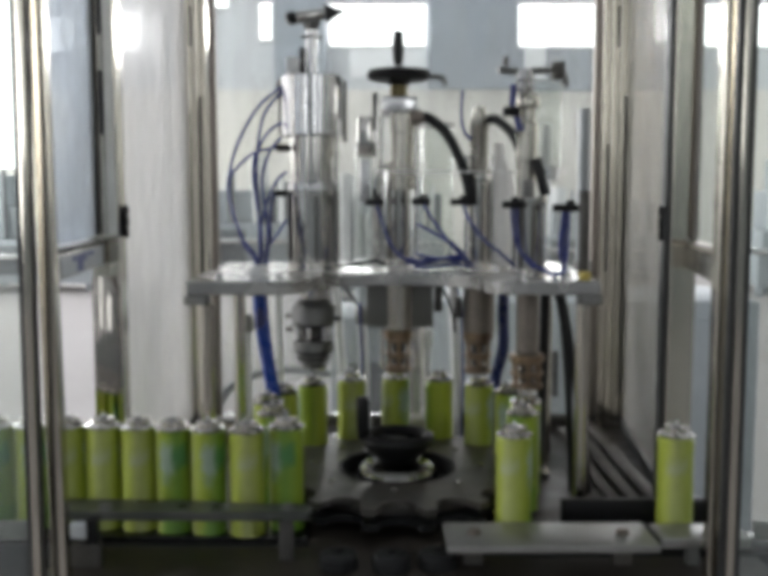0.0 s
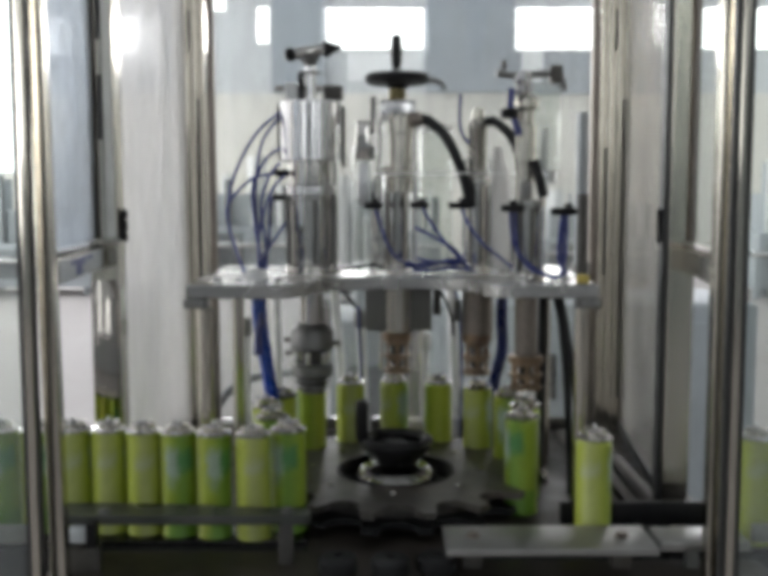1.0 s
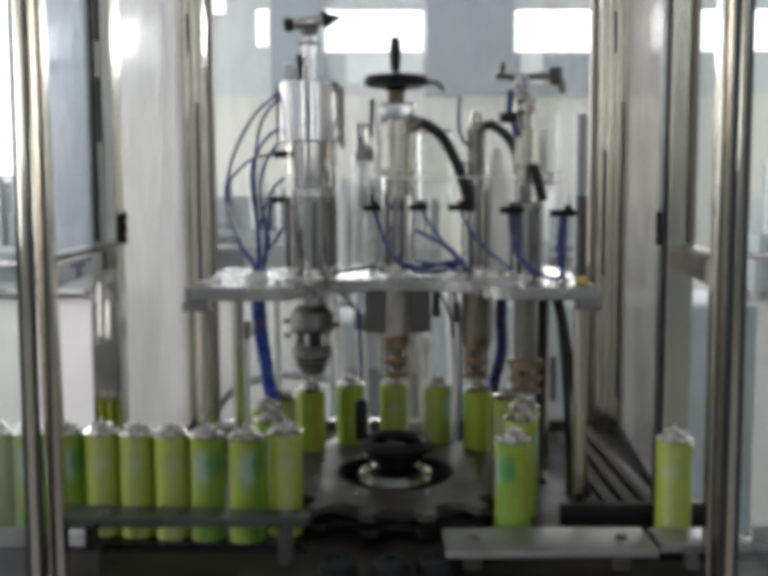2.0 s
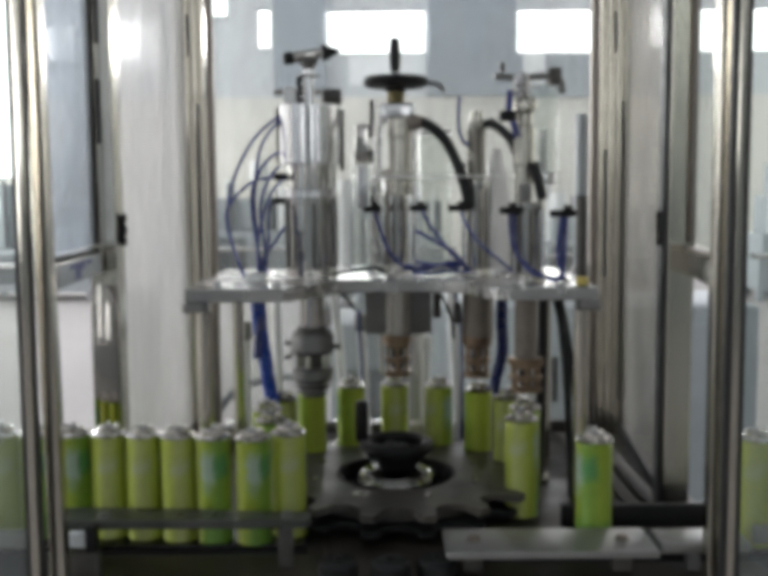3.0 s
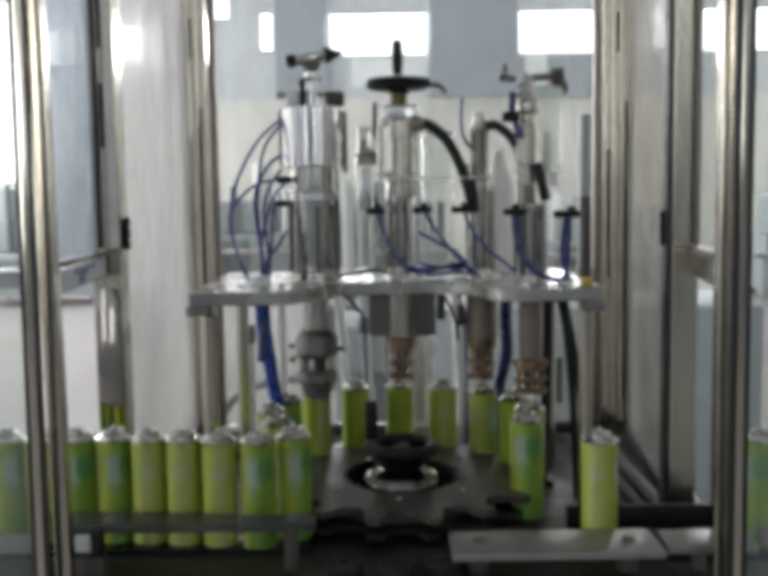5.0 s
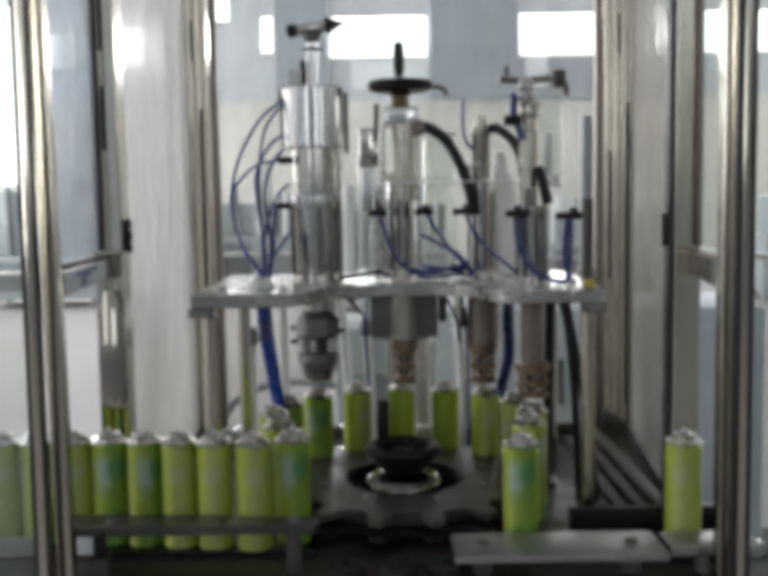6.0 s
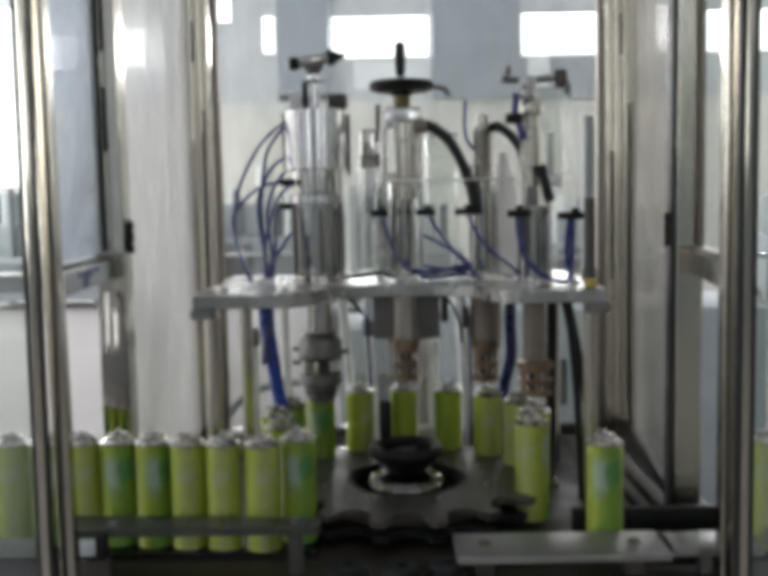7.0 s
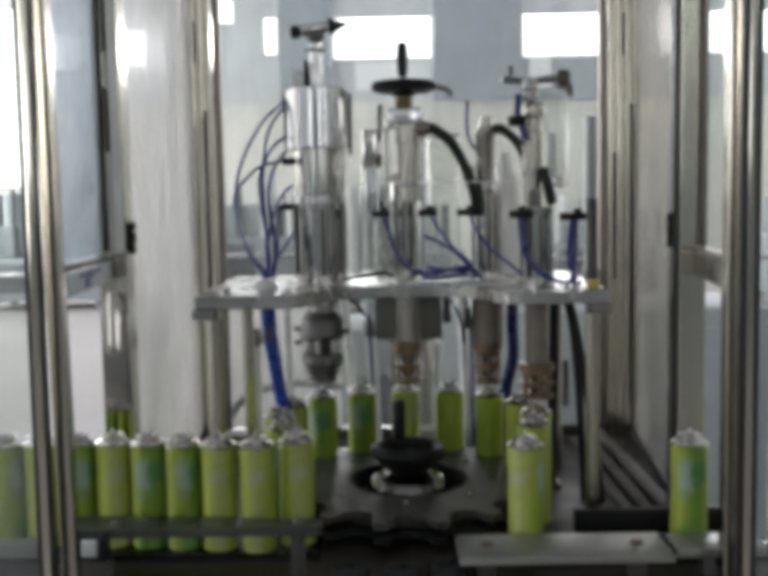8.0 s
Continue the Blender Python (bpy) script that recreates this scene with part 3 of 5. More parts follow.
def base_cabinet():
    e = empty("machine_table", 0.03, 2.0, 0)
    part("table_plate", box(-0.58, 0.60, -0.50, 0.56, 0.885, Z_TABLE - 0.003, 0.003), OILY, e, "dark oily steel table plate")
    part("cabinet", box(-0.57, 0.59, -0.30, 0.55, 0.05, 0.884, 0.004), GREY, e)
    for x in (-0.5, 0.52):
        for y in (-0.25, 0.5):
            part("foot", rod(0.03, 0, 0.05, m=at(x, y, 0)), BLACK, e)
    tagged(e, "steel machine table with dark oily top plate", "machine table")
    # stepped ledges along the table edge on the outfeed side
    for k in range(3):
        w = tagged(part("edge_trim", box(0.505 - 0.032 * k, 0.528 - 0.032 * k, 1.74, 2.46, Z_TABLE, Z_TABLE + 0.030 - 0.010 * k, 0.002), OILY),
                   "steel edge strip along the table", "trim", "edge strips")


enclosure()
base_cabinet()

# ================= star wheel and conveyors =================
CX, CY, RING = 0.026, 1.92, 0.256
STEP = 22.5
Z_CAN = 0.922


def star_outline(r_out, r_pocket, n=16, inner=0):
    pts = []
    for k in range(n):
        a0 = radians(k * 360 / n)
        half = math.asin(min(0.99, r_pocket / RING)) * 0.92
        for j in range(9):
            # pocket arc round the can centre
            b = math.pi / 2 + math.pi * j / 8
            px = RING + r_pocket * math.cos(b)
            py = -r_pocket * math.sin(b) * -1
            x = px * math.cos(a0) - (-py) * math.sin(a0)
            y = px * math.sin(a0) + (-py) * math.cos(a0)
            pts.append((x, y))
        for f in (0.25, 0.75):
            a = a0 + half + (radians(360 / n) - 2 * half) * f
            pts.append((r_out * math.cos(a), r_out * math.sin(a)))
    # keep the order by angle
    return sorted(pts, key=lambda p: math.atan2(p[1], p[0]))


def star_wheel():
    e = empty("star_wheel", CX, CY, 0.925)
    part("upper_star", ring_slab(star_outline(0.278, 0.0325), 0.114, 0.040, 0.052), DARK, e, "dark steel pocketed star plate", smooth=False)
    # Lower plate coloured black for the shaded gap beneath the upper star.
    part("lower_star", slab(star_outline(0.262, 0.0345), 0.006, 0.018, 0.0015), RUBBER, e, "lower star plate, black for the shaded gap", smooth=False)
    part("spacer", lathe([(0.114, 0.0182), (0.200, 0.0182), (0.200, 0.0398), (0.114, 0.0398), (0.114, 0.0182)], 56), DARK, e)
    part("hub_well", lathe([(0, 0.0190), (0.1125, 0.0190), (0.1125, 0.0530), (0.1165, 0.0545), (0.1185, 0.0530), (0.1185, 0.0522), (0.1138, 0.0522)], 64), BLACK, e, "black lined hub recess")
    part("hub", rod(0.034, 0.0195, 0.098), DARK, e)
    part("hub_dome", lathe([(0.078, 0.0196), (0.080, 0.030), (0.0785, 0.043), (0.073, 0.053), (0.064, 0.060), (0.052, 0.0635), (0.0345, 0.064)], 64), HUB, e, "polished round hub collar")
    for k in range(8):
        a = radians(45 * k + 20)
        part("screw", lathe([(0, 0.0522), (0.0065, 0.0522), (0.0065, 0.056), (0.004, 0.058), (0, 0.058)], 12, at(0.168 * math.cos(a), 0.168 * math.sin(a), 0)), STEEL, e)
    # hand wheel over the hub
    w = bmesh.new()
    R, r = 0.064, 0.0112
    ring = [[w.verts.new(((R + r * math.cos(2 * math.pi * j / 12)) * math.cos(2 * math.pi * i / 48),
                          (R + r * math.cos(2 * math.pi * j / 12)) * math.sin(2 * math.pi * i / 48), 0.108 + 1.15 * r * math.sin(2 * math.pi * j / 12)))
             for j in range(12)] for i in range(48)]
    for i in range(48):
        for j in range(12):
            w.faces.new((ring[i][j], ring[(i + 1) % 48][j], ring[(i + 1) % 48][(j + 1) % 12], ring[i][(j + 1) % 12]))
    for k in range(3):
        join(w, box(0.0, 0.062, -0.009, 0.009, 0.092, 0.106, 0.003, pose(0, 0, 0, 0, 0, 120 * k + 30)))
    join(w, rod(0.022, 0.088, 0.110))
    join(w, lathe([(0.036, 0.0645), (0.050, 0.076), (0.068, 0.098), (0.066, 0.100), (0.048, 0.081), (0, 0.078)], 48))
    bmesh.ops.recalc_face_normals(w, faces=w.faces)
    hw = part("hand_wheel", w, BLACK, e, "black plastic hand wheel")
    ha = radians(216)
    part("crank_grip", lathe([(0, 0.112), (0.010, 0.112), (0.0125, 0.120), (0.0135, 0.15), (0.0135, 0.186), (0.011, 0.196), (0, 0.198)], 20,
                             at(0.0695 * math.cos(ha), 0.0695 * math.sin(ha), 0)), BLACK, hw, "upright black grip")
    return tagged(e, "dark steel star wheel with a black hand wheel on its hub", "star wheel")


def conveyor(name, x0, x1, yc, label, y_slope=0.0):
    e = empty(name, 0, yc, 0)
    part("bed", box(x0, x1, -0.050, 0.050, 0.86, 0.905, 0.002), GREY, e)
    part("side_plate", box(x0, x1, -0.060, -0.0525, 0.84, 0.916, 0.002), RUBBER, e, "black side plate")
    n = 0
    x = x0 + 0.002
    flight = None
    while x < x1 - 0.03:
        if flight is None:
            flight = part("belt_link", box(0, 0.0365, -0.041, 0.041, 0.9055, Z_CAN - 0.0005, 0.0015), BELT, e)
            flight.location = (x, 0, 0)
        else:
            o = flight.copy()
            scene.collection.objects.link(o)
            o.parent = e
            o.location = (x, 0, 0)
        x += 0.038
    return tagged(e, label, "conveyor", "can conveyors")


def guides():
    # plate that guides the queue, cut back towards the star
    out = [(-0.545, 1.569), (-0.545, 1.643), (-0.40, 1.638), (-0.30, 1.629), (-0.235, 1.618), (-0.130, 1.612), (-0.123, 1.606), (-0.120, 1.576), (-0.127, 1.567)]
    e = empty("guide_plate", 0, 0, 0)
    part("plate", slab(out[::-1], 0.984, 0.999, 0.002), GREEN_BAR, e, smooth=False)
    for x in (-0.50, -0.163):
        part("leg", box(x - 0.012, x + 0.012, 1.580, 1.600, 0.82, 0.983, 0.002), DARK, e)
    for x, y in ((-0.465, 1.592), (-0.160, 1.589)):
        part("bolt", hexnut(0.0095, 0.007, at(x, y, 0.9992)), GREY, e)
        part("washer", rod(0.0125, 0.9988, 1.0008, m=at(x, y, 0)), GREY, e)
    tagged(e, "dark grey guide plate on legs beside the can queue", "guide plate")
    s = empty("switch_block", -0.500, 1.556, 0.957)
    part("body", box(-0.014, 0.015, -0.01, 0.012, 0.004, 0.028, 0.002), LABEL_W, s)
    part("cover", box(0.0152, 0.032, -0.01, 0.012, -0.004, 0.036, 0.002), BLACK, s)
    part("bracket", box(-0.020, 0.036, -0.008, 0.010, -0.137, -0.0045, 0.002), DARK, s)
    tagged(s, "small white and black switch block on a bracket", "switch")
    # outfeed plates
    e = empty("outfeed_plate", 0, 0, 0)
    part("plate", box(0.100, 0.440, 1.506, 1.620, 0.953, 0.965, 0.002), OUT_ALU, e)
    for x in (0.148, 0.393):
        part("bolt", hexnut(0.0095, 0.007, at(x, 1.565, 0.9652)), BRONZE, e)
        part("washer", rod(0.013, 0.9648, 0.9668, m=at(x, 1.565, 0)), BRONZE, e)
        part("leg", box(x - 0.016, x + 0.016, 1.56, 1.58, 0.82, 0.9525, 0.002), DARK, e)
    tagged(e, "flat aluminium guide plate along the outfeed", "guide plate")
    e = empty("outfeed_rail", 0, 0, 0)
    part("bar", box(0.452, 0.60, 1.545, 1.622, 0.945, 0.962, 0.002), OUT_ALU, e)
    part("leg", box(0.50, 0.52, 1.56, 1.58, 0.82, 0.9445, 0.002), GREY, e)
    tagged(e, "short steel rail at the outfeed end", "rail")
    for x0, x1, nm in ((-1.30, -0.585, "infeed"), (0.62, 1.70, "outfeed")):
        e = empty("conveyor_rail", 0, 0, 0)
        part("bar", box(x0, x1, 1.588, 1.603, 0.945, 0.975, 0.002), OUT_ALU, e)
        for x in (x0 + 0.12, x1 - 0.12):
            part("bracket", box(x - 0.012, x + 0.012, 1.590, 1.6075, 0.85, 0.9445, 0.002), GREY, e)
        tagged(e, "plain aluminium rail beside the %s conveyor" % nm, "rail", "conveyor rails")
    # dark channel wall behind the outfeed
    e = empty("back_guide", 0, 0, 0)
    part("bar", box(0.320, 0.62, 1.715, 1.735, 0.93, 0.972, 0.002), BLACK, e)
    part("leg", box(0.46, 0.48, 1.718, 1.733, 0.9125, 0.9298, 0.001), GREY, e)
    tagged(e, "black guide bar behind the outfeed conveyor", "guide bar")
    # curved guide behind the ring of cans
    bm = bmesh.new()
    pr, pz = (0.288, 0.300), (0.955, 0.972)
    rows = []
    for i in range(41):
        a = radians(-8 + 196 * i / 40)
        rows.append([bm.verts.new((CX + r * math.cos(a), CY + r * math.sin(a), z)) for r, z in ((pr[0], pz[0]), (pr[1], pz[0]), (pr[1], pz[1]), (pr[0], pz[1]))])
    for a, b in zip(rows, rows[1:]):
        for k in range(4):
            bm.faces.new((a[k], a[(k + 1) % 4], b[(k + 1) % 4], b[k]))
    bm.faces.new(rows[0])
    bm.faces.new(rows[-1][::-1])
    bmesh.ops.recalc_face_normals(bm, faces=bm.faces)
    e = empty("curved_guide", 0, 0, 0)
    part("arc", bm, STEEL, e)
    for d in (10, 70, 110, 170):
        a = radians(d)
        part("leg", rod(0.008, 0.9122, 0.9548, m=at(CX + 0.294 * math.cos(a), CY + 0.294 * math.sin(a), 0)), STEEL, e)
    tagged(e, "curved steel guide round the star wheel", "guide rail")


STAR = star_wheel()
# Black discs are added for the dark arcs before the star wheel.
for rx, ry in ((-0.074, 1.549), (0.012, 1.543), (0.088, 1.553)):
    e = empty("guide_roller", rx, ry, Z_TABLE - 0.003)
    part("roller", lathe([(0, 0), (0.030, 0), (0.032, 0.003), (0.032, 0.022), (0.027, 0.027), (0.012, 0.028), (0, 0.028)], 28), RUBBER, e)
    part("axle", hexnut(0.007, 0.006, at(0, 0, 0.0282)), BLACK, e)
    tagged(e, "black disc added for the dark arcs before the star wheel", "roller", "front rollers")
conveyor("infeed_conveyor", -1.35, -0.13, 1.706, "black link conveyor under the waiting can queue")
conveyor("outfeed_conveyor", 0.14, 1.75, 1.660, "black link conveyor carrying finished cans away")
guides()

# ================= upper plate =================
def upper_plate():
    out = [(-0.352, 1.75), *rounded([(-0.205, 1.75), (-0.180, 1.753), (-0.160, 1.768), (-0.143, 1.800), (-0.122, 1.855), (-0.085, 1.898), (0.0, 1.918), (0.10, 1.910),
                                     (0.150, 1.883), (0.176, 1.843), (0.188, 1.795), (0.202, 1.765), (0.230, 1.75)]), (0.388, 1.75), (0.392, 1.756), (0.392, 2.21), (0.385, 2.218),
           (-0.349, 2.218), (-0.356, 2.21), (-0.356, 1.756)]
    e = empty("station_plate", 0, 0, 0)
    part("plate", slab(out[::-1], 1.339, 1.364, 0.002), PLATE_ALU, e, "thick machined aluminium plate")
    part("corner_block", box(-0.358, -0.318, 1.742, 1.782, 1.322, 1.3385, 0.002), GREY, e)
    part("corner_block", box(0.352, 0.392, 1.742, 1.782, 1.322, 1.3385, 0.002), GREY, e)
    part("marker", box(0.355, 0.375, 1.765, 1.785, 1.3645, 1.380, 0.003), YELLOW, e, "yellowed corner clip")
    for x, y, r in ((-0.323, 1.77, 0.0145), (0.362, 1.77, 0.0125), (-0.325, 2.19, 0.0135), (0.365, 2.19, 0.0135)):
        part("column", rod(r, 0.9122, 1.3215 if y < 2 else 1.3385, m=at(x, y, 0)), TUBE_STEEL, e, "brushed steel support column")
    for x, y in ((-0.305, 1.80), (-0.195, 1.80), (0.345, 1.83), (0.26, 1.79), (0.16, 2.0), (0.23, 2.0), (-0.02, 2.05), (0.05, 1.93)):
        part("bolt", lathe([(0, 0), (0.0085, 0), (0.0085, 0.009), (0.006, 0.011), (0, 0.011)], 16, at(x, y, 1.3645)), CHROME, e)
    tagged(e, "aluminium station plate with a recessed front on steel columns", "machine plate")
    g = empty("cable_gland", -0.246, 1.90, 1.364)
    part("ring", lathe([(0.012, 0), (0.026, 0), (0.026, 0.006), (0.020, 0.009), (0.020, 0.016), (0.012, 0.016), (0.012, 0)], 28), WHITE_PL, g)
    tagged(g, "white cable gland on the station plate", "cable gland")


upper_plate()

# ================= stations =================
TRAVEL = 0.045


def reflection_streaks(e, x, y, r, z0, z1, angles):
    """Dark strips down the front of a pneumatic cylinder, in place of reflected dark streaks."""
    for a in angles:
        m = pose(x, y, 0, 0, 0, a)
        part("dark_streak", box(-0.0024, 0.0024, -r - 0.0022, -r + 0.002, z0, z1, 0.0007, m), DARK, e, "dark strip drawn for a reflected streak")


def crimping_head():
    """The tall crimping station: a fixed lower cylinder, and a slide that goes up and down."""
    x, y = -0.152, 2.095
    e = empty("crimping_head", x, y, 1.3645)
    part("lower_cylinder", lathe([(0, 0), (0.056, 0), (0.056, 0.010), (0.050, 0.013), (0.050, 0.148), (0.0515, 0.150), (0.0515, 0.158), (0.049, 0.160), (0, 0.160)], 48), STEEL, e, "turned steel lower cylinder")
    part("collar", lathe([(0.0495, 0.1605), (0.053, 0.1605), (0.053, 0.178), (0.050, 0.181), (0, 0.181)], 48), CHROME, e)
    for k in range(8):
        a = radians(45 * k + 12)
        part("screw", rod(0.004, 0.1812, 0.187, 12, m=at(0.044 * math.cos(a), 0.044 * math.sin(a), 0)), CHROME, e)
    for z in (0.155,):
        part("fitting", rod(0.007, 0, 0.030, 16, m=pose(-0.050, -0.02, z, 0, -90, 0)), BLACK, e)
    reflection_streaks(e, 0, 0, 0.0500, 0.014, 0.147, (-66, -40, 12, 47))
    # Tie rods are grey to darken the cylinder's edges, as reflections would.
    for a in (25, 155, 205, 335):
        part("tie_rod", rod(0.0038, 0.013, 0.1605, 12, m=at(0.054 * math.cos(radians(a)), 0.054 * math.sin(radians(a)), 0)), GREY, e)
    # slide: its space is the station's
    s = part("slide", lathe([(0, 0.105), (0.0455, 0.105), (0.0455, 0.2825), (0, 0.2825)], 48), STEEL, e, "sliding turned steel cylinder")
    part("top_cylinder", lathe([(0, 0.283), (0.062, 0.283), (0.0645, 0.2855), (0.0645, 0.405), (0.062, 0.408), (0, 0.408)], 56), CHROME, s, "large polished top cylinder")
    # Side rods, coloured dark to draw the top cylinder's dark reflected edges.
    part("side_rod", rod(0.0045, 0.270, 0.398, 12, m=at(0.0695, -0.012, 0)), DARK, s)
    part("side_rod", rod(0.0030, 0.286, 0.404, 12, m=at(-0.0672, -0.006, 0)), GREY, s)
    # the stem with its cross handle runs ahead of the slide
    stem = part("stem_rod", rod(0.0115, 0.365, 0.502), CHROME, e, "polished stem with cross handle")
    part("stop_rod", rod(0.007, 0.408, 0.466, 14, m=at(-0.018, -0.01, 0)), BLACK, s)
    part("disc", rod(0.024, 0.4725, 0.476), GREY, stem)
    part("cap_block", box(-0.052, -0.026, -0.012, 0.014, 0.4082, 0.446, 0.002), WHITE_PL, s)
    k = lathe([(0, -0.040), (0.010, -0.038), (0.0125, -0.030), (0.011, 0.028), (0.0125, 0.03), (0.0, 0.03)], 18, pose(0, 0, 0.518, 0, 80, 12))
    part("cross_handle", k, STEEL, stem)
    part("handle_knob", lathe([(0, 0), (0.015, 0.002), (0.0185, 0.008), (0.012, 0.020), (0.006, 0.032), (0.004, 0.040), (0, 0.041)], 18, pose(0.026, 0.005, 0.5225, 0, 80, 12)), BLACK, stem)
    part("handle_knob", lathe([(0, 0), (0.011, 0.002), (0.0145, 0.010), (0.0140, 0.019), (0.009, 0.025), (0, 0.026)], 18, pose(-0.028, -0.006, 0.513, 0, -100, 12)), BLACK, stem)
    part("hub_cone", lathe([(0.0118, 0.488), (0.014, 0.493), (0.022, 0.505), (0.018, 0.509), (0, 0.510)], 20), GREY, stem)
    # under the plate
    part("shaft", rod(0.027, -0.09, 0.164), STEEL, s)
    part("guide_rod", rod(0.006, -0.09, -0.026, 12, m=at(0.033, -0.01, 0)), STEEL, s)
    part("head_cap", lathe([(0, -0.116), (0.044, -0.116), (0.047, -0.113), (0.047, -0.082), (0.043, -0.072), (0.034, -0.062), (0, -0.060)], 40), GREY, s, "grey crimping head cap")
    part("head_core", rod(0.024, -0.150, -0.1165), DARK, s)
    for k in range(6):
        a = radians(60 * k + 18)
        part("cage_rod", rod(0.0062, -0.150, -0.1165, 12, m=at(0.034 * math.cos(a), 0.034 * math.sin(a), 0)), CHROME, s)
    part("head_body", lathe([(0, -0.176), (0.041, -0.176), (0.0445, -0.173), (0.0445, -0.153), (0.042, -0.1505), (0, -0.1505)], 40), GREY, s)
    for z, r, m in ((-0.1800, 0.0385, DARK), (-0.1880, 0.0415, GREY), (-0.1925, 0.0360, DARK), (-0.2010, 0.0375, GREY), (-0.2050, 0.0300, DARK), (-0.2130, 0.0290, STEEL)):
        part("ring", lathe([(0.016, z), (r - 0.001, z), (r, z + 0.001), (r, z + 0.0030), (r - 0.001, z + 0.0039), (0.016, z + 0.0039)], 40), m, s)
    part("neck", lathe([(0.0165, -0.214), (0.0275, -0.214), (0.0275, -0.1765), (0.0165, -0.1765)], 32), GREY, s)
    part("clamp_ring", lathe([(0.0472, -0.119), (0.0485, -0.119), (0.0485, -0.1165), (0.0472, -0.1165)], 40), BLACK, s)
    for dz, ang in ((-0.104, 0), (-0.130, 180), (-0.100, 180)):
        part("set_screw", rod(0.005, 0, 0.016, 12, m=at(0, 0, dz) @ pose(0, 0, 0, 0, 0, ang) @ pose(0.045, -0.012, 0, 0, 90, 0)), DARK, s)
    # fixed behind the slide
    part("rear_post", rod(0.010, 0.0002, 0.364, m=at(0.045, 0.085, 0)), STEEL, e)
    part("rear_valve", box(0.022, 0.066, 0.072, 0.100, 0.3642, 0.398, 0.006), DARK, e, "dark valve behind the slide")
    part("nipple", rod(0.005, 0, 0.105, 12, m=pose(0.0215, 0.085, 0.392, 0, -90, 0)), BRONZE, e)
    part("upper_fitting", rod(0.008, 0, 0.030, 16, m=pose(-0.043, -0.025, 0.258, 0, -90, 0)), BLACK, s)
    # hoses that follow the slide
    gx, gz = -0.094, 0.02
    loops = [[(-0.062, -0.02, 0.385), (-0.115, -0.03, 0.335), (-0.160, -0.04, 0.245), (-0.168, -0.05, 0.160), (-0.140, -0.08, 0.075), (gx, -0.16, gz), (gx, -0.19, -0.10)],
             [(-0.062, -0.02, 0.375), (-0.100, -0.03, 0.320), (-0.112, -0.05, 0.22), (-0.105, -0.08, 0.13), (gx, -0.15, gz + 0.01), (gx + 0.006, -0.185, -0.10)],
             [(-0.062, -0.03, 0.310), (-0.092, -0.04, 0.285), (-0.118, -0.05, 0.225), (-0.110, -0.08, 0.15), (-0.095, -0.12, 0.08), (gx, -0.15, gz), (gx - 0.006, -0.19, -0.10)],
             [(-0.062, -0.03, 0.280), (-0.085, -0.04, 0.250), (-0.100, -0.06, 0.19), (-0.085, -0.10, 0.10), (gx + 0.01, -0.15, gz), (gx, -0.18, -0.10)],
             [(-0.072, -0.025, 0.258), (-0.120, -0.03, 0.247), (-0.165, -0.05, 0.200), (-0.168, -0.06, 0.155), (-0.135, -0.10, 0.065), (gx - 0.005, -0.16, gz), (gx, -0.195, -0.10)]]
    for pts in loops:
        part("air_hose", sweep(pts, 0.0033), BLUE, s, "thin blue air hose")
    for pts in ([(-0.080, -0.02, 0.155), (-0.085, -0.04, 0.12), (-0.080, -0.10, 0.06), (gx + 0.012, -0.15, gz), (gx + 0.01, -0.18, -0.10)],
                [(-0.052, -0.04, 0.10), (-0.070, -0.07, 0.07), (-0.090, -0.12, 0.035), (gx + 0.01, -0.16, gz), (gx + 0.006, -0.19, -0.10)],
                [(-0.052, -0.03, 0.20), (-0.078, -0.05, 0.17), (-0.098, -0.10, 0.09), (gx, -0.15, gz), (gx + 0.004, -0.19, -0.10)]):
        part("feed_hose", sweep(pts, 0.0033), BLUE, e, "thin blue air hose")
    tagged(e, "tall steel can crimping head with thin blue air hoses", "crimping head")
    return s, stem


def clamp(name_thing, x, y, z, w=0.04):
    part("speed_valve", box(x - w / 2, x + w / 2, y - 0.012, y + 0.012, z - 0.008, z + 0.006, 0.003), BLACK, name_thing, "black flow fitting")
    part("speed_valve_knob", rod(0.009, z + 0.0062, z + 0.014, 16, m=at(x + w * 0.12, y, 0)), BLACK, name_thing)


def caged_nozzle(parent, x, y, z0, z1, r, material, label):
    """A nozzle of stacked plates held by rods round a core, open to the can below."""
    h = z1 - z0
    core = part("nozzle", lathe([(0, z0 + h * 0.16), (0.011, z0 + h * 0.16), (0.013, z0 + h * 0.22), (0.013, z1), (0, z1)], 24, at(x, y, 0)), DARK, parent, label)
    for f0, f1, k in ((0.80, 1.0, 1.0), (0.70, 0.77, 0.86), (0.40, 0.47, 0.96), (0.33, 0.385, 0.84), (0.0, 0.10, 0.93), (0.115, 0.16, 0.80)):
        part("plate", rod(r * k, z0 + h * f0, z0 + h * f1, 30, 0.001, at(x, y, 0)), material, core)
    for k in range(6):
        a = radians(60 * k + 30)
        part("rod", rod(0.0042, z0 + h * 0.101, z0 + h * 0.7995, 10, m=at(x + r * 0.72 * math.cos(a), y + r * 0.72 * math.sin(a), 0)), material, core)


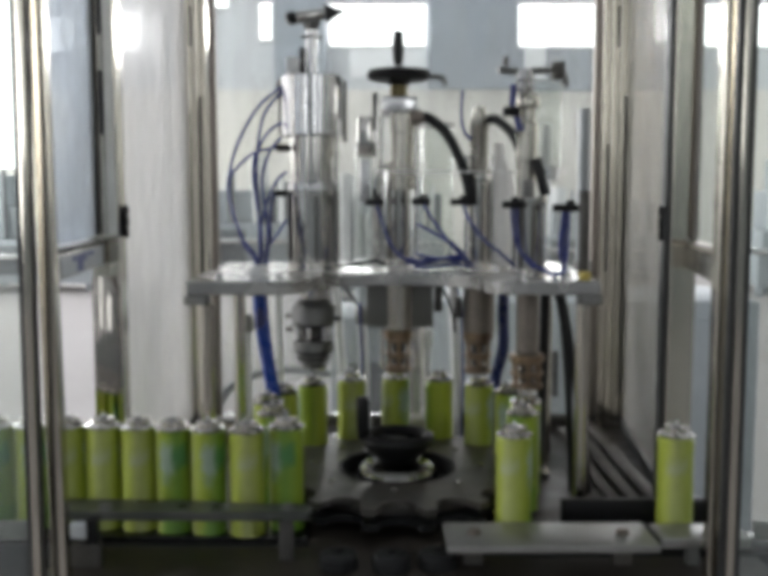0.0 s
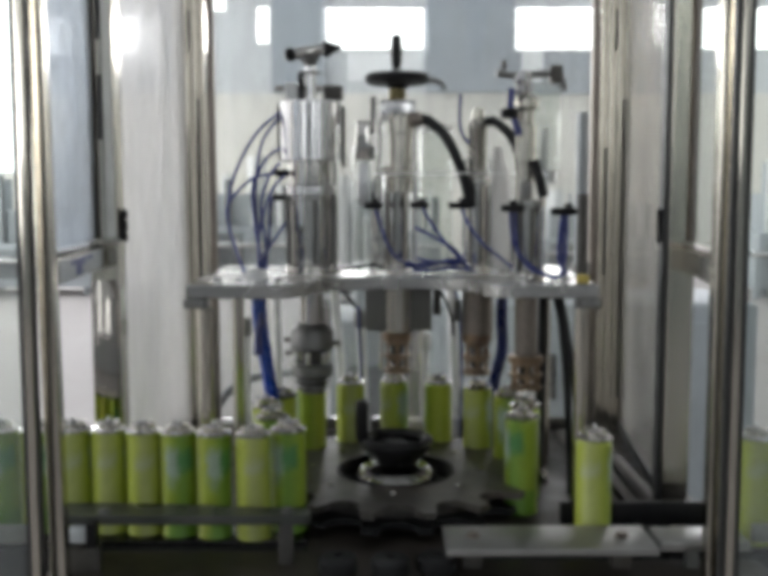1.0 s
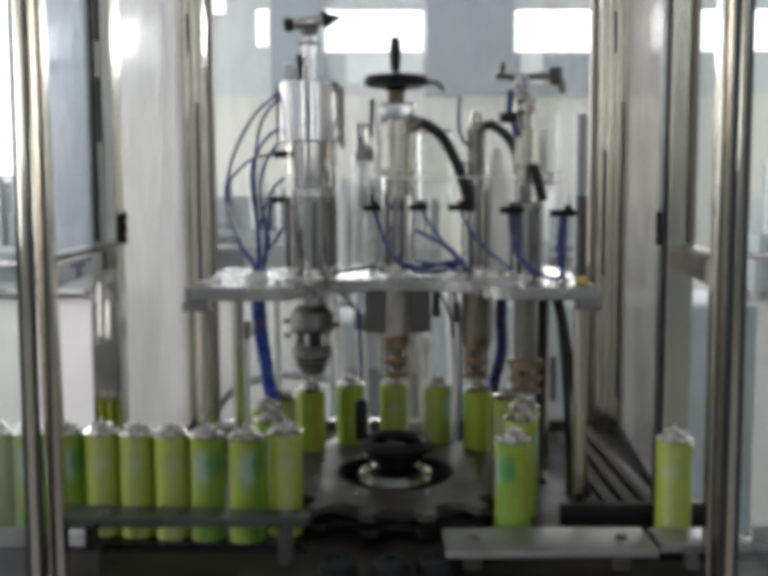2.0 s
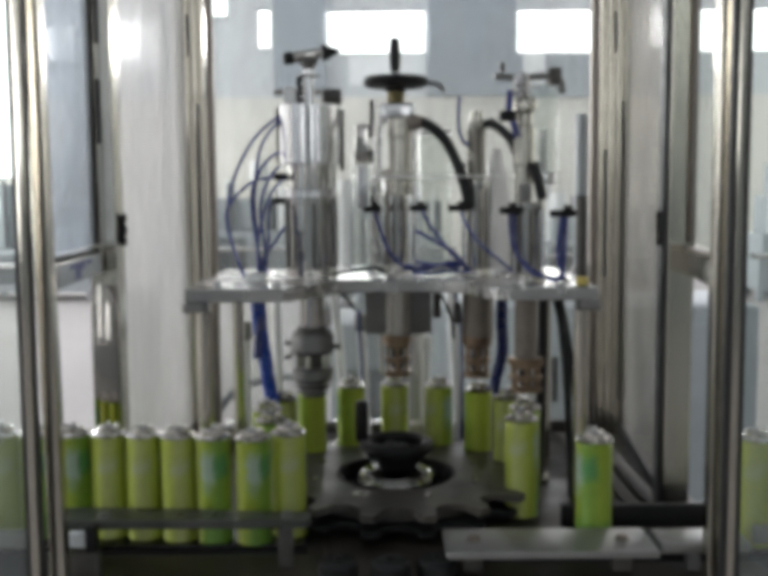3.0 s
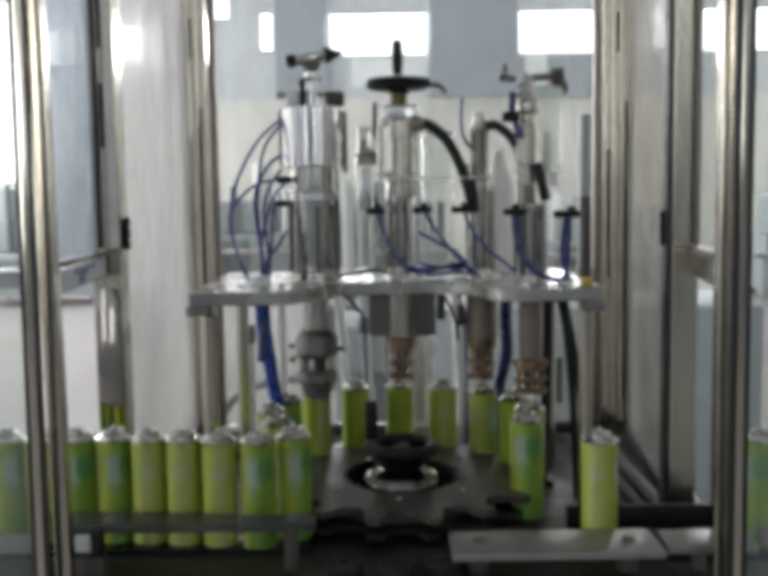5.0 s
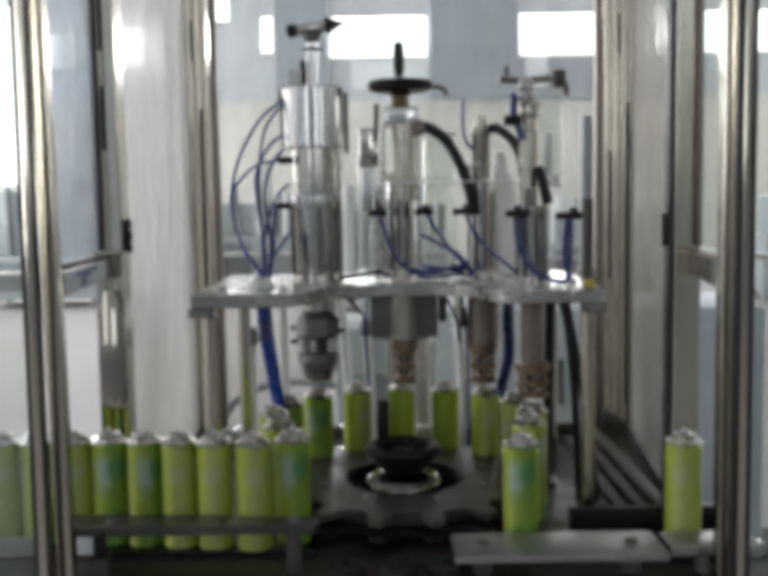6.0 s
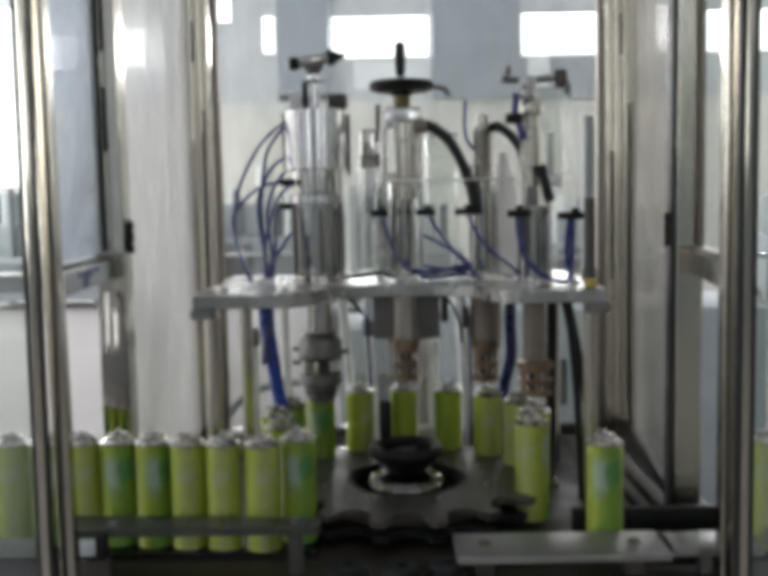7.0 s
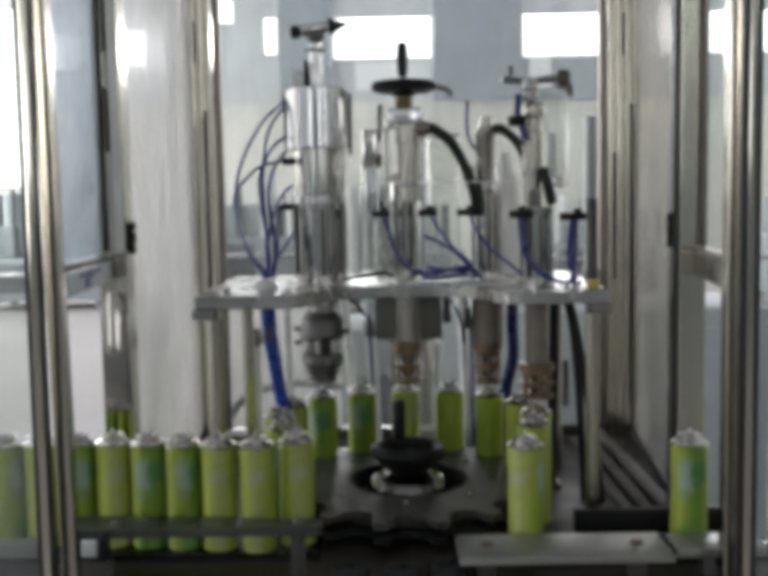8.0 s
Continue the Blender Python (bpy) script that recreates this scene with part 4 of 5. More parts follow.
def filling_station():
    x, y, zp = 0.032, 2.15, 1.3645
    e = empty("filling_station", 0, 0, 0)
    part("base_cylinder", lathe([(0, zp), (0.030, zp), (0.030, zp + 0.012), (0.0265, zp + 0.014), (0.0265, 1.565), (0.029, 1.567), (0.029, 1.585), (0.027, 1.587), (0, 1.587)], 40, at(x, y, 0)), STEEL, e, "polished base cylinder")
    for sx in (-0.036, 0.038):
        part("tie_rod", rod(0.0058, zp, 1.6848, 14, m=at(x + sx, y + 0.014, 0)), CHROME, e)
    part("head_block", box(x - 0.036, x + 0.040, y - 0.020, y + 0.035, 1.6850, 1.7265, 0.003), CHROME, e, "bright metal head block")
    part("stem", rod(0.019, 1.7267, 1.752, m=at(x, y, 0)), OLIVE, e)
    w = lathe([(0, 1.752), (0.022, 1.752), (0.026, 1.760), (0.058, 1.761), (0.068, 1.765), (0.071, 1.774), (0.066, 1.783), (0.022, 1.784), (0.017, 1.790), (0, 1.790)], 44, at(x, y, 0))
    hw = part("hand_wheel", w, BLACK, e, "black plastic hand wheel")
    part("grip", lathe([(0, 1.7902), (0.009, 1.7902), (0.0115, 1.806), (0.0125, 1.835), (0.010, 1.860), (0, 1.864)], 18, at(x - 0.002, y - 0.03, 0)), BLACK, hw)
    part("side_lever", sweep([(x + 0.068, y, 1.771), (x + 0.085, y, 1.769), (x + 0.097, y, 1.762), (x + 0.102, y, 1.751)], 0.006), GREY, e)
    part("bracket", box(x - 0.090, x - 0.058, y + 0.01, y + 0.04, 1.60, 1.685, 0.003), STEEL, e)
    part("bracket", box(x - 0.086, x - 0.062, y + 0.008, y + 0.038, 1.50, 1.595, 0.003), ALU, e)
    part("bracket_arm", box(x - 0.056, x - 0.044, y - 0.005, y + 0.02, zp, 1.735, 0.002), STEEL, e)
    for z0, z1 in ((1.655, 1.735), (1.60, 1.63), (1.50, 1.53)):
        part("cable_clip", box(x - 0.0565, x - 0.049, y - 0.012, y - 0.0055, z0, z1, 0.002), BLACK, e)
    reflection_streaks(e, x, y, 0.0265, zp + 0.016, 1.56, (-58, -14, 38))
    clamp(e, x - 0.052, y - 0.07, 1.502)
    clamp(e, x + 0.046, y - 0.07, 1.503)
    part("valve_block", box(x - 0.070, x + 0.075, y - 0.030, y + 0.05, 1.228, 1.3385, 0.003), GREY, e, "grey square valve block")
    part("side_valve", box(x + 0.078, x + 0.095, y - 0.03, y + 0.0, 1.262, 1.335, 0.003), DARK, e)
    # the filling tube slides down onto the can
    s = part("filling_tube", lathe([(0, 1.53), (0.0235, 1.53), (0.0235, 1.650), (0.0260, 1.653), (0.0260, 1.690), (0.022, 1.694), (0, 1.694)], 36, at(x + 0.008, y - 0.052, 0)), WARM_STEEL, e, "sliding warm steel filling tube")
    part("hose_elbow", lathe([(0, 0), (0.014, 0), (0.016, 0.004), (0.016, 0.026), (0.012, 0.030), (0, 0.030)], 20, pose(x + 0.022, y - 0.060, 1.679, 0, 80, 0)), BRONZE, s)
    part("black_hose", sweep([(x + 0.048, y - 0.060, 1.684), (x + 0.066, y - 0.063, 1.678), (x + 0.098, y - 0.07, 1.650), (x + 0.126, y - 0.075, 1.598), (x + 0.143, y - 0.085, 1.545), (x + 0.152, y - 0.09, 1.498)], 0.0112, 16), RUBBER, s, "thick black supply hose")
    # White strip paints the light-catching edge of a clear plate.
    part("cross_strip", box(x - 0.045, x + 0.345, y - 0.112, y - 0.104, 1.5665, 1.5695, 0.0008), WHITE_PL, s, "thin white cross strip")
    part("strip_arm", box(x - 0.012, x + 0.008, y - 0.104, y - 0.030, 1.5660, 1.5700, 0.0008), STEEL, s)
    part("front_sleeve", rod(0.027, 1.231, 1.330, m=at(x + 0.002, y - 0.060, 0)), WARM_STEEL, s)
    caged_nozzle(s, x, y - 0.040, 1.139, 1.2275, 0.031, BRASS, "brown caged filling nozzle")
    for dx in (-0.036, 0.040):
        part("slide_rod", rod(0.0055, 1.14, 1.2275, 12, m=at(x + dx, y - 0.02, 0)), CHROME, s)
    tagged(e, "filling cylinder with black hand wheel and thick black hose", "filling station")
    return s


def gas_stations():
    zp = 1.3645
    x, y = 0.203, 2.09
    e = empty("slim_filling_station", 0, 0, 0)
    part("base_cylinder", lathe([(0, zp), (0.027, zp), (0.027, zp + 0.01), (0.0215, zp + 0.012), (0.0215, 1.545), (0.025, 1.547), (0.025, 1.560), (0, 1.560)], 36, at(x, y, 0)), STEEL, e, "slim polished base cylinder")
    for sx in (-0.028, 0.028):
        part("tie_rod", rod(0.0045, zp, 1.60, 12, m=at(x + sx, y + 0.006, 0)), CHROME, e)
    part("thin_pipe", sweep([(x - 0.038, y, 1.735), (x - 0.040, y, 1.68), (x - 0.034, y - 0.005, 1.650), (x - 0.018, y, 1.63)], 0.0035), BLUE, e)
    part("sensor", box(x - 0.050, x - 0.0365, y - 0.02, y + 0.01, 1.255, 1.30, 0.002), DARK, e)
    reflection_streaks(e, x, y, 0.0215, zp + 0.014, 1.54, (-48, 6, 55))
    clamp(e, x - 0.042, y - 0.035, 1.503, 0.046)
    s1 = part("filling_tube", lathe([(0, 1.53), (0.0190, 1.53), (0.0190, 1.655), (0.0205, 1.658), (0.0205, 1.676), (0.014, 1.682), (0.012, 1.705), (0, 1.708)], 30, at(x - 0.002, y, 0)), WARM_STEEL, e, "sliding steel filling tube")
    part("elbow", box(x + 0.012, x + 0.034, y - 0.012, y + 0.012, 1.668, 1.688, 0.005), BLACK, s1)
    part("short_hose", sweep([(x + 0.028, y, 1.681), (x + 0.044, y - 0.025, 1.667), (x + 0.060, y - 0.055, 1.646), (x + 0.070, y - 0.085, 1.615), (x + 0.074, y - 0.10, 1.575)], 0.0100, 12), RUBBER, s1)
    part("nozzle_sleeve", rod(0.0335, 1.228, 1.3380, m=at(x + 0.001, y, 0)), BRONZE, s1)
    caged_nozzle(s1, x, y, 1.139, 1.2275, 0.032, BRASS, "worn brass caged nozzle")
    tagged(e, "slim filling cylinder with brass nozzle", "filling station")

    x, y = 0.285, 1.93
    e = empty("gas_filling_station", 0, 0, 0)
    part("base_cylinder", lathe([(0, zp), (0.038, zp), (0.038, zp + 0.010), (0.0325, zp + 0.012), (0.0325, 1.500), (0.036, 1.502), (0.036, 1.514), (0, 1.514)], 40, at(x, y, 0)), STEEL, e, "polished gas cylinder")
    for a in range(4):
        part("tie_rod", rod(0.0042, zp + 0.01, 1.5019, 12, m=at(x + 0.0365 * math.cos(radians(45 + 90 * a)), y + 0.0365 * math.sin(radians(45 + 90 * a)), 0)), CHROME, e)
    part("blue_riser", sweep([(x - 0.036, y - 0.02, 1.728), (x - 0.037, y - 0.02, 1.71), (x - 0.038, y - 0.02, 1.690), (x - 0.030, y - 0.024, 1.665), (x - 0.024, y - 0.025, 1.640)], 0.0068), BLUE, e)
    part("clear_dome", lathe([(0.0, 1.575), (0.040, 1.575), (0.042, 1.58), (0.042, 1.735), (0.036, 1.748), (0.0, 1.750)], 40, at(x + 0.036, y + 0.09, 0)), JAR, e, "clear plastic bowl")
    part("inner_pipe", rod(0.009, 1.5762, 1.66, 16, m=at(x + 0.046, y + 0.09, 0)), WHITE_PL, e)
    part("top_pipe", sweep([(x - 0.055, y + 0.08, 1.768), (x - 0.01, y + 0.09, 1.765), (x + 0.05, y + 0.09, 1.768), (x + 0.075, y + 0.08, 1.760), (x + 0.080, y + 0.07, 1.735)], 0.0075), GREY, e)
    part("pipe_tap", box(x - 0.045, x - 0.034, y + 0.074, y + 0.090, 1.7755, 1.795, 0.003), DARK, e, "small dark tap")
    part("end_valve", box(x + 0.052, x + 0.080, y + 0.070, y + 0.102, 1.748, 1.785, 0.006), DARK, e, "dark valve at the pipe end")
    part("bowl_base", rod(0.034, 1.548, 1.5745, m=at(x + 0.040, y + 0.085, 0)), ALU, e)
    part("bowl_stand", rod(0.008, zp, 1.548, m=at(x + 0.040, y + 0.085, 0)), STEEL, e)
    reflection_streaks(e, x, y, 0.0325, zp + 0.014, 1.497, (-62, -30, 4, 52))
    clamp(e, x - 0.038, y - 0.045, 1.500)
    clamp(e, x + 0.066, y - 0.045, 1.494, 0.056)
    s2 = part("filling_tube", lathe([(0, 1.49), (0.018, 1.49), (0.018, 1.585), (0.0205, 1.588), (0.0205, 1.66), (0.0155, 1.664), (0.0155, 1.686), (0, 1.686)], 30, at(x - 0.006, y, 0)), WARM_STEEL, e, "sliding steel gas tube")
    part("ball_fitting", lathe([(0, 1.6865), (0.015, 1.6865), (0.022, 1.693), (0.022, 1.709), (0.014, 1.717), (0, 1.718)], 24, at(x - 0.004, y, 0)), WARM_STEEL, s2)
    part("cap", lathe([(0, 1.7185), (0.015, 1.7185), (0.0185, 1.726), (0.0145, 1.736), (0.0180, 1.744), (0.0150, 1.757), (0.008, 1.764), (0, 1.765)], 20, at(x - 0.012, y, 0)), CHROME, s2)
    part("tee", box(x - 0.058, x - 0.024, y - 0.035, y - 0.01, 1.670, 1.690, 0.005), BLACK, s2)
    part("black_sleeve", sweep([(x + 0.008, y - 0.026, 1.590), (x + 0.017, y - 0.03, 1.558), (x + 0.026, y - 0.032, 1.520)], 0.0105, 14), RUBBER, s2)
    part("side_block", box(x - 0.018, x + 0.004, y - 0.04, y - 0.018, 1.516, 1.550, 0.003), GREY, s2)
    part("shaft", rod(0.0225, 1.2062, 1.3380, m=at(x, y, 0)), BRONZE, s2)
    caged_nozzle(s2, x, y, 1.139, 1.206, 0.0355, BRASS, "worn brass caged gas nozzle")
    tagged(e, "gas filling cylinder with brass nozzle and clear bowl", "filling station")

    # frosted funnel between the two gas stations
    f = empty("clear_funnel", 0.248, 2.13, zp)
    part("cone", lathe([(0.036, 0.005), (0.036, 0.14), (0.030, 0.185), (0.014, 0.235), (0.010, 0.262), (0, 0.264)], 32), PANE_MILK, f, "frosted plastic cone")
    part("foot", rod(0.040, 0, 0.005), ALU, f)
    tagged(f, "frosted plastic funnel bottle on the station plate", "bottle")
    t = empty("grey_standpipe", 0.462, 2.28, 0.9122)
    part("tube", rod(0.0145, 0, 0.80), MACHINE, t)
    part("collar", lathe([(0.0147, 0.42), (0.021, 0.42), (0.021, 0.45), (0.0147, 0.45)], 20), GREY, t)
    tagged(t, "tall grey standpipe behind the station plate", "pipe")

    for xt, yt, r, z1 in ((0.118, 2.19, 0.036, 1.665), (-0.035, 2.195, 0.030, 1.62)):
        c = empty("clear_tube", xt, yt, zp)
        part("glass", lathe([(r, 0.006), (r, z1 - zp)], 36), JAR, c, "clear acrylic tube")
        part("foot", rod(r + 0.004, 0, 0.006), ALU, c)
        part("lid", rod(r + 0.002, z1 - zp + 0.0005, z1 - zp + 0.008), WHITE_PL, c)
        tagged(c, "clear acrylic tube standing on the station plate", "tube", "clear tubes")
    # greyed sight tube that hangs behind the ring of cans
    g = empty("sight_tube", 0.078, 2.252, 0.9122)
    part("glass", lathe([(0.019, 0.05), (0.019, 0.425)], 32), PANE_SMOKE, g, "greyed clear tube wall")
    part("foot", rod(0.024, 0, 0.05), GREY, g)
    part("cap", rod(0.022, 0.4252, 0.4265, 24), ALU, g)
    tagged(g, "greyed clear sight tube between table and station plate", "tube")
    # grey pillar beside the gas station
    e = empty("grey_pillar", 0.371, 1.82, zp)
    part("pillar", rod(0.0105, 0, 0.155), DARK, e)
    part("cap", rod(0.0105, 0.155, 0.162), DARK, e)
    tagged(e, "short grey steel pillar on the station plate", "pillar")
    return s1, s2


def loose_hoses():
    """Blue hoses on the plate, and the bundles under it."""
    lines = [[(-0.015, 2.07, 1.494), (0.0, 2.06, 1.45), (0.020, 2.04, 1.405), (0.055, 2.02, 1.378), (0.10, 2.01, 1.3695), (0.15, 2.02, 1.375)],
             [(0.085, 2.07, 1.495), (0.105, 2.05, 1.46), (0.135, 2.03, 1.42), (0.160, 2.02, 1.39), (0.175, 2.03, 1.372)],
             [(0.070, 2.06, 1.455), (0.11, 2.04, 1.435), (0.150, 2.03, 1.41), (0.170, 2.02, 1.385), (0.175, 2.04, 1.372)],
             [(0.165, 2.05, 1.494), (0.180, 2.03, 1.46), (0.205, 2.0, 1.425), (0.240, 1.95, 1.395), (0.265, 1.90, 1.369)],
             [(0.245, 1.885, 1.492), (0.248, 1.88, 1.45), (0.255, 1.86, 1.42), (0.275, 1.85, 1.395), (0.305, 1.84, 1.375), (0.345, 1.85, 1.369)],
             [(0.255, 1.885, 1.492), (0.256, 1.88, 1.45), (0.262, 1.87, 1.41), (0.285, 1.84, 1.382), (0.325, 1.83, 1.3695)],
             [(0.345, 1.885, 1.486), (0.338, 1.875, 1.44), (0.336, 1.86, 1.40), (0.35, 1.85, 1.372)],
             [(0.355, 1.885, 1.486), (0.352, 1.875, 1.44), (0.347, 1.86, 1.40), (0.335, 1.84, 1.372)],
             [(0.045, 2.02, 1.376), (0.09, 2.0, 1.385), (0.13, 2.0, 1.385), (0.16, 2.02, 1.375)],
             [(0.050, 2.00, 1.388), (0.085, 1.985, 1.380), (0.120, 1.98, 1.388), (0.165, 1.99, 1.385), (0.185, 2.01, 1.370)],
             [(0.062, 1.99, 1.370), (0.100, 1.975, 1.372), (0.135, 1.975, 1.378), (0.175, 1.99, 1.372)],
             [(0.070, 2.01, 1.394), (0.110, 1.99, 1.388), (0.150, 1.99, 1.392), (0.178, 2.00, 1.378)],
             [(0.350, 1.885, 1.486), (0.344, 1.872, 1.44), (0.342, 1.858, 1.40), (0.340, 1.83, 1.374), (0.310, 1.81, 1.370)]]
    for pts in lines:
        h = tagged(part("air_hose", sweep(pts, 0.0034), BLUE), "thin dark blue air hose over the station plate", "air hose", "air hoses")
    tagged(part("drain_hose", sweep([(-0.098, 2.0, 1.372), (-0.06, 1.98, 1.378), (-0.02, 1.98, 1.384), (0.0, 2.0, 1.376)], 0.004), RUBBER), "short black hose lying on the station plate", "hose")
    # bundle under the cable gland
    for k in range(6):
        a = 2 * math.pi * k / 6
        ox, oy = 0.0085 * math.cos(a), 0.0085 * math.sin(a)
        tagged(part("air_hose", sweep([(-0.243 + ox, 1.905 + oy, 1.345), (-0.243 + ox * 1.1, 1.93 + oy, 1.27), (-0.236 + ox, 1.96 + oy, 1.19), (-0.226 + ox, 1.98 + oy, 1.10), (-0.221 + ox, 2.03 + oy, 0.99), (-0.220 + ox * 1.4, 2.16 + oy, 0.9185)], 0.0052), BLUE_LIGHT),
               "bright blue air hose hanging below the plate", "air hose", "hose bundle")
    for k in range(4):
        a = 2 * math.pi * k / 4
        ox, oy = 0.007 * math.cos(a), 0.007 * math.sin(a)
        tagged(part("air_hose", sweep([(0.262 + ox, 2.13 + oy, 1.345), (0.262 + ox, 2.14 + oy, 1.26), (0.266 + ox, 2.16 + oy, 1.18), (0.258 + ox, 2.24 + oy, 1.08), (0.255 + ox, 2.28 + oy, 0.916)], 0.0055), BLUE),
               "dark blue air hose hanging below the plate", "air hose", "hose bundle")
    for pts in ([(0.095, 2.16, 1.3385), (0.115, 2.17, 1.325), (0.140, 2.18, 1.29), (0.155, 2.18, 1.25), (0.158, 2.17, 1.21)],
                [(-0.115, 2.17, 1.3385), (-0.095, 2.18, 1.318), (-0.075, 2.2, 1.29), (-0.062, 2.22, 1.27)],
                [(-0.055, 2.23, 1.27), (-0.053, 2.235, 1.20), (-0.050, 2.25, 1.13), (-0.050, 2.26, 1.0), (-0.05, 2.26, 0.9125)],
                [(0.150, 2.17, 1.3385), (0.166, 2.2, 1.30), (0.178, 2.22, 1.24), (0.182, 2.24, 1.1), (0.182, 2.26, 0.9125)]):
        tagged(part("thin_tube", sweep(pts, 0.0038), RUBBER if pts[-1][2] > 1 else BLUE), "thin tube hanging under the station plate", "tube", "thin tubes")
    # black cables by the outfeed column
    for pts, r in (([(0.335, 2.02, 1.338), (0.335, 2.03, 1.2), (0.332, 2.04, 1.05), (0.33, 2.05, 0.9135)], 0.011),
                   ([(0.355, 1.98, 1.338), (0.372, 1.97, 1.25), (0.388, 1.96, 1.15), (0.405, 1.95, 1.02), (0.415, 1.95, 0.9135)], 0.0085),
                   ([(0.345, 1.99, 1.338), (0.358, 1.97, 1.29), (0.366, 1.96, 1.22), (0.376, 1.96, 1.10), (0.385, 1.96, 0.9135)], 0.007)):
        tagged(part("black_cable", sweep(pts, r, 12), RUBBER), "thick black cable beside the support column", "cable", "black cables")
    # milky pipes behind the ring
    for x, y, z1, lean in ((-0.330, 2.33, 1.19, 0.0), (-0.125, 2.42, 1.33, 0.03), (-0.262, 2.40, 1.30, 0.004), (0.165, 2.40, 1.33, 0.02), (0.36, 2.35, 1.30, 0.0), (-0.055, 2.40, 1.20, 0.012), (0.105, 2.40, 1.145, 0.0)):
        e = empty("vertical_pipe", x, y, 0.9122)
        part("tube", sweep([(lean, 0, 0), (lean * 0.6, 0, (z1 - 0.912) * 0.5), (0, 0, z1 - 0.912)], 0.0115 if x != 0.36 else 0.015, 14), HOSE_CLEAR, e)
        part("coupling", lathe([(0, z1 - 0.916), (0.014, z1 - 0.916), (0.017, z1 - 0.905), (0.017, z1 - 0.880), (0.012, z1 - 0.872), (0, z1 - 0.870)], 20), GREY if x < 0 else WHITE_PL if z1 < 1.2 else BLACK, e, "pipe coupling")
        tagged(e, "milky vertical pipe with a dark coupling", "pipe", "vertical pipes")
    # brackets low down at the back
    for x, w, y in ((-0.388, 0.085, 2.36), (0.10, 0.10, 2.38)):
        e = empty("junction_box", x, y, 0.9122)
        part("body", box(-w / 2, w / 2, -0.03, 0.03, 0, 0.052, 0.003), BRONZE, e)
        part("lid", box(-w / 2 - 0.002, w / 2 + 0.002, -0.032, 0.032, 0.0525, 0.058, 0.002), GREY, e)
        tagged(e, "small brown junction box on the table", "junction box", "junction boxes")


SLIDE, STEM = crimping_head()
FILLERS = [filling_station(), *gas_stations()]
loose_hoses()


# ================= cans =================
def can():
    e = empty("aerosol_can", 0, 0, 0)
    R = 0.031
    part("body", lathe([(0, 0.004), (R - 0.004, 0.003), (R - 0.002, 0.0), (R + 0.0008, 0.001), (R + 0.0008, 0.004), (R, 0.006), (R, 0.1765), (R - 0.0016, 0.1785), (R - 0.0018, 0.1800), (R - 0.0004, 0.1822), (R + 0.0006, 0.1845)], 36), PAINT, e, "yellow-green printed tin body")
    part("shoulder", lathe([(R + 0.0006, 0.1847), (R + 0.0013, 0.1862), (R - 0.0002, 0.1878), (R - 0.003, 0.1884), (R - 0.006, 0.1902), (0.0215, 0.1918), (0.0190, 0.1926)], 36), TIN, e, "bare tinplate shoulder")
    part("valve_cup", lathe([(0.0188, 0.1927), (0.0205, 0.194), (0.0205, 0.1985), (0.0185, 0.2000), (0.0162, 0.1985), (0.0155, 0.1950)], 28), TIN, e, "crimped valve cup")
    part("cup_well", lathe([(0.0156, 0.1948), (0.009, 0.1942), (0.0075, 0.1990), (0.004, 0.2015), (0, 0.2015)], 24), GREY, e, "dull grey valve well")
    part("stem", rod(0.0024, 0.2016, 0.2090, 10, 0.0005), WHITE_PL, e)
    return tagged(e, "yellow-green printed aerosol can with a bare valve", "aerosol can", "cans on the line")


T0, PERIOD, MOVE = -0.52, 2.0, 0.47
DIP = (0.50, 0.75)


def shifts(t):
    """How many pockets the star has gone on since the start of its first move."""
    n = math.floor((t - T0) / PERIOD)
    u = min(1.0, (t - T0 - n * PERIOD) / MOVE)
    return n + u * u * (3 - 2 * u)


def queue_shifts(t):
    """The same for the waiting queue, which the belt brings up at its own even speed."""
    n = math.floor((t - T0) / PERIOD)
    u = min(1.0, max(0.0, (t - T0 - n * PERIOD - 0.165) / 0.435))
    return n + u


def ring_place(s):
    a = radians(225 - STEP * s)
    r = RING + 0.020 * max(0.0, 1.0 - s)
    return CX + r * math.cos(a), CY + r * math.sin(a)


P_FREE = (0.2185, 1.660)
SPEED = 0.140


def blend(p, q, u):
    return p[0] + (q[0] - p[0]) * u, p[1] + (q[1] - p[1]) * u


def can_place(s0, t):
    s = s0 + shifts(t)
    base = s0 + math.floor((t - T0) / PERIOD)
    if base < -1:
        j = -1 - (s0 + queue_shifts(t))
        return -0.229 - 0.0705 * min(j, 1.0) - 0.0642 * max(j - 1.0, 0.0), 1.688 + 0.037 * min(1.0, j / 4)
    if base == -1:
        # the can that enters the star is pushed by the queue and drawn by its pocket
        u = 0.6 * (s0 + queue_shifts(t)) + 0.4 * s + 1
        return blend(blend((-0.229, 1.688), (-0.195, 1.700), u), blend((-0.195, 1.700), ring_place(0), u), u)
    if s <= 11:
        return ring_place(s)
    if s < 12:
        u = s - 11
        mid = (0.215, 1.72)
        return blend(blend(ring_place(11), mid, u), blend(mid, P_FREE, u), u)
    free = T0 + (11 - s0) * PERIOD + MOVE
    return P_FREE[0] + SPEED * (t - free), P_FREE[1]


CANS = []


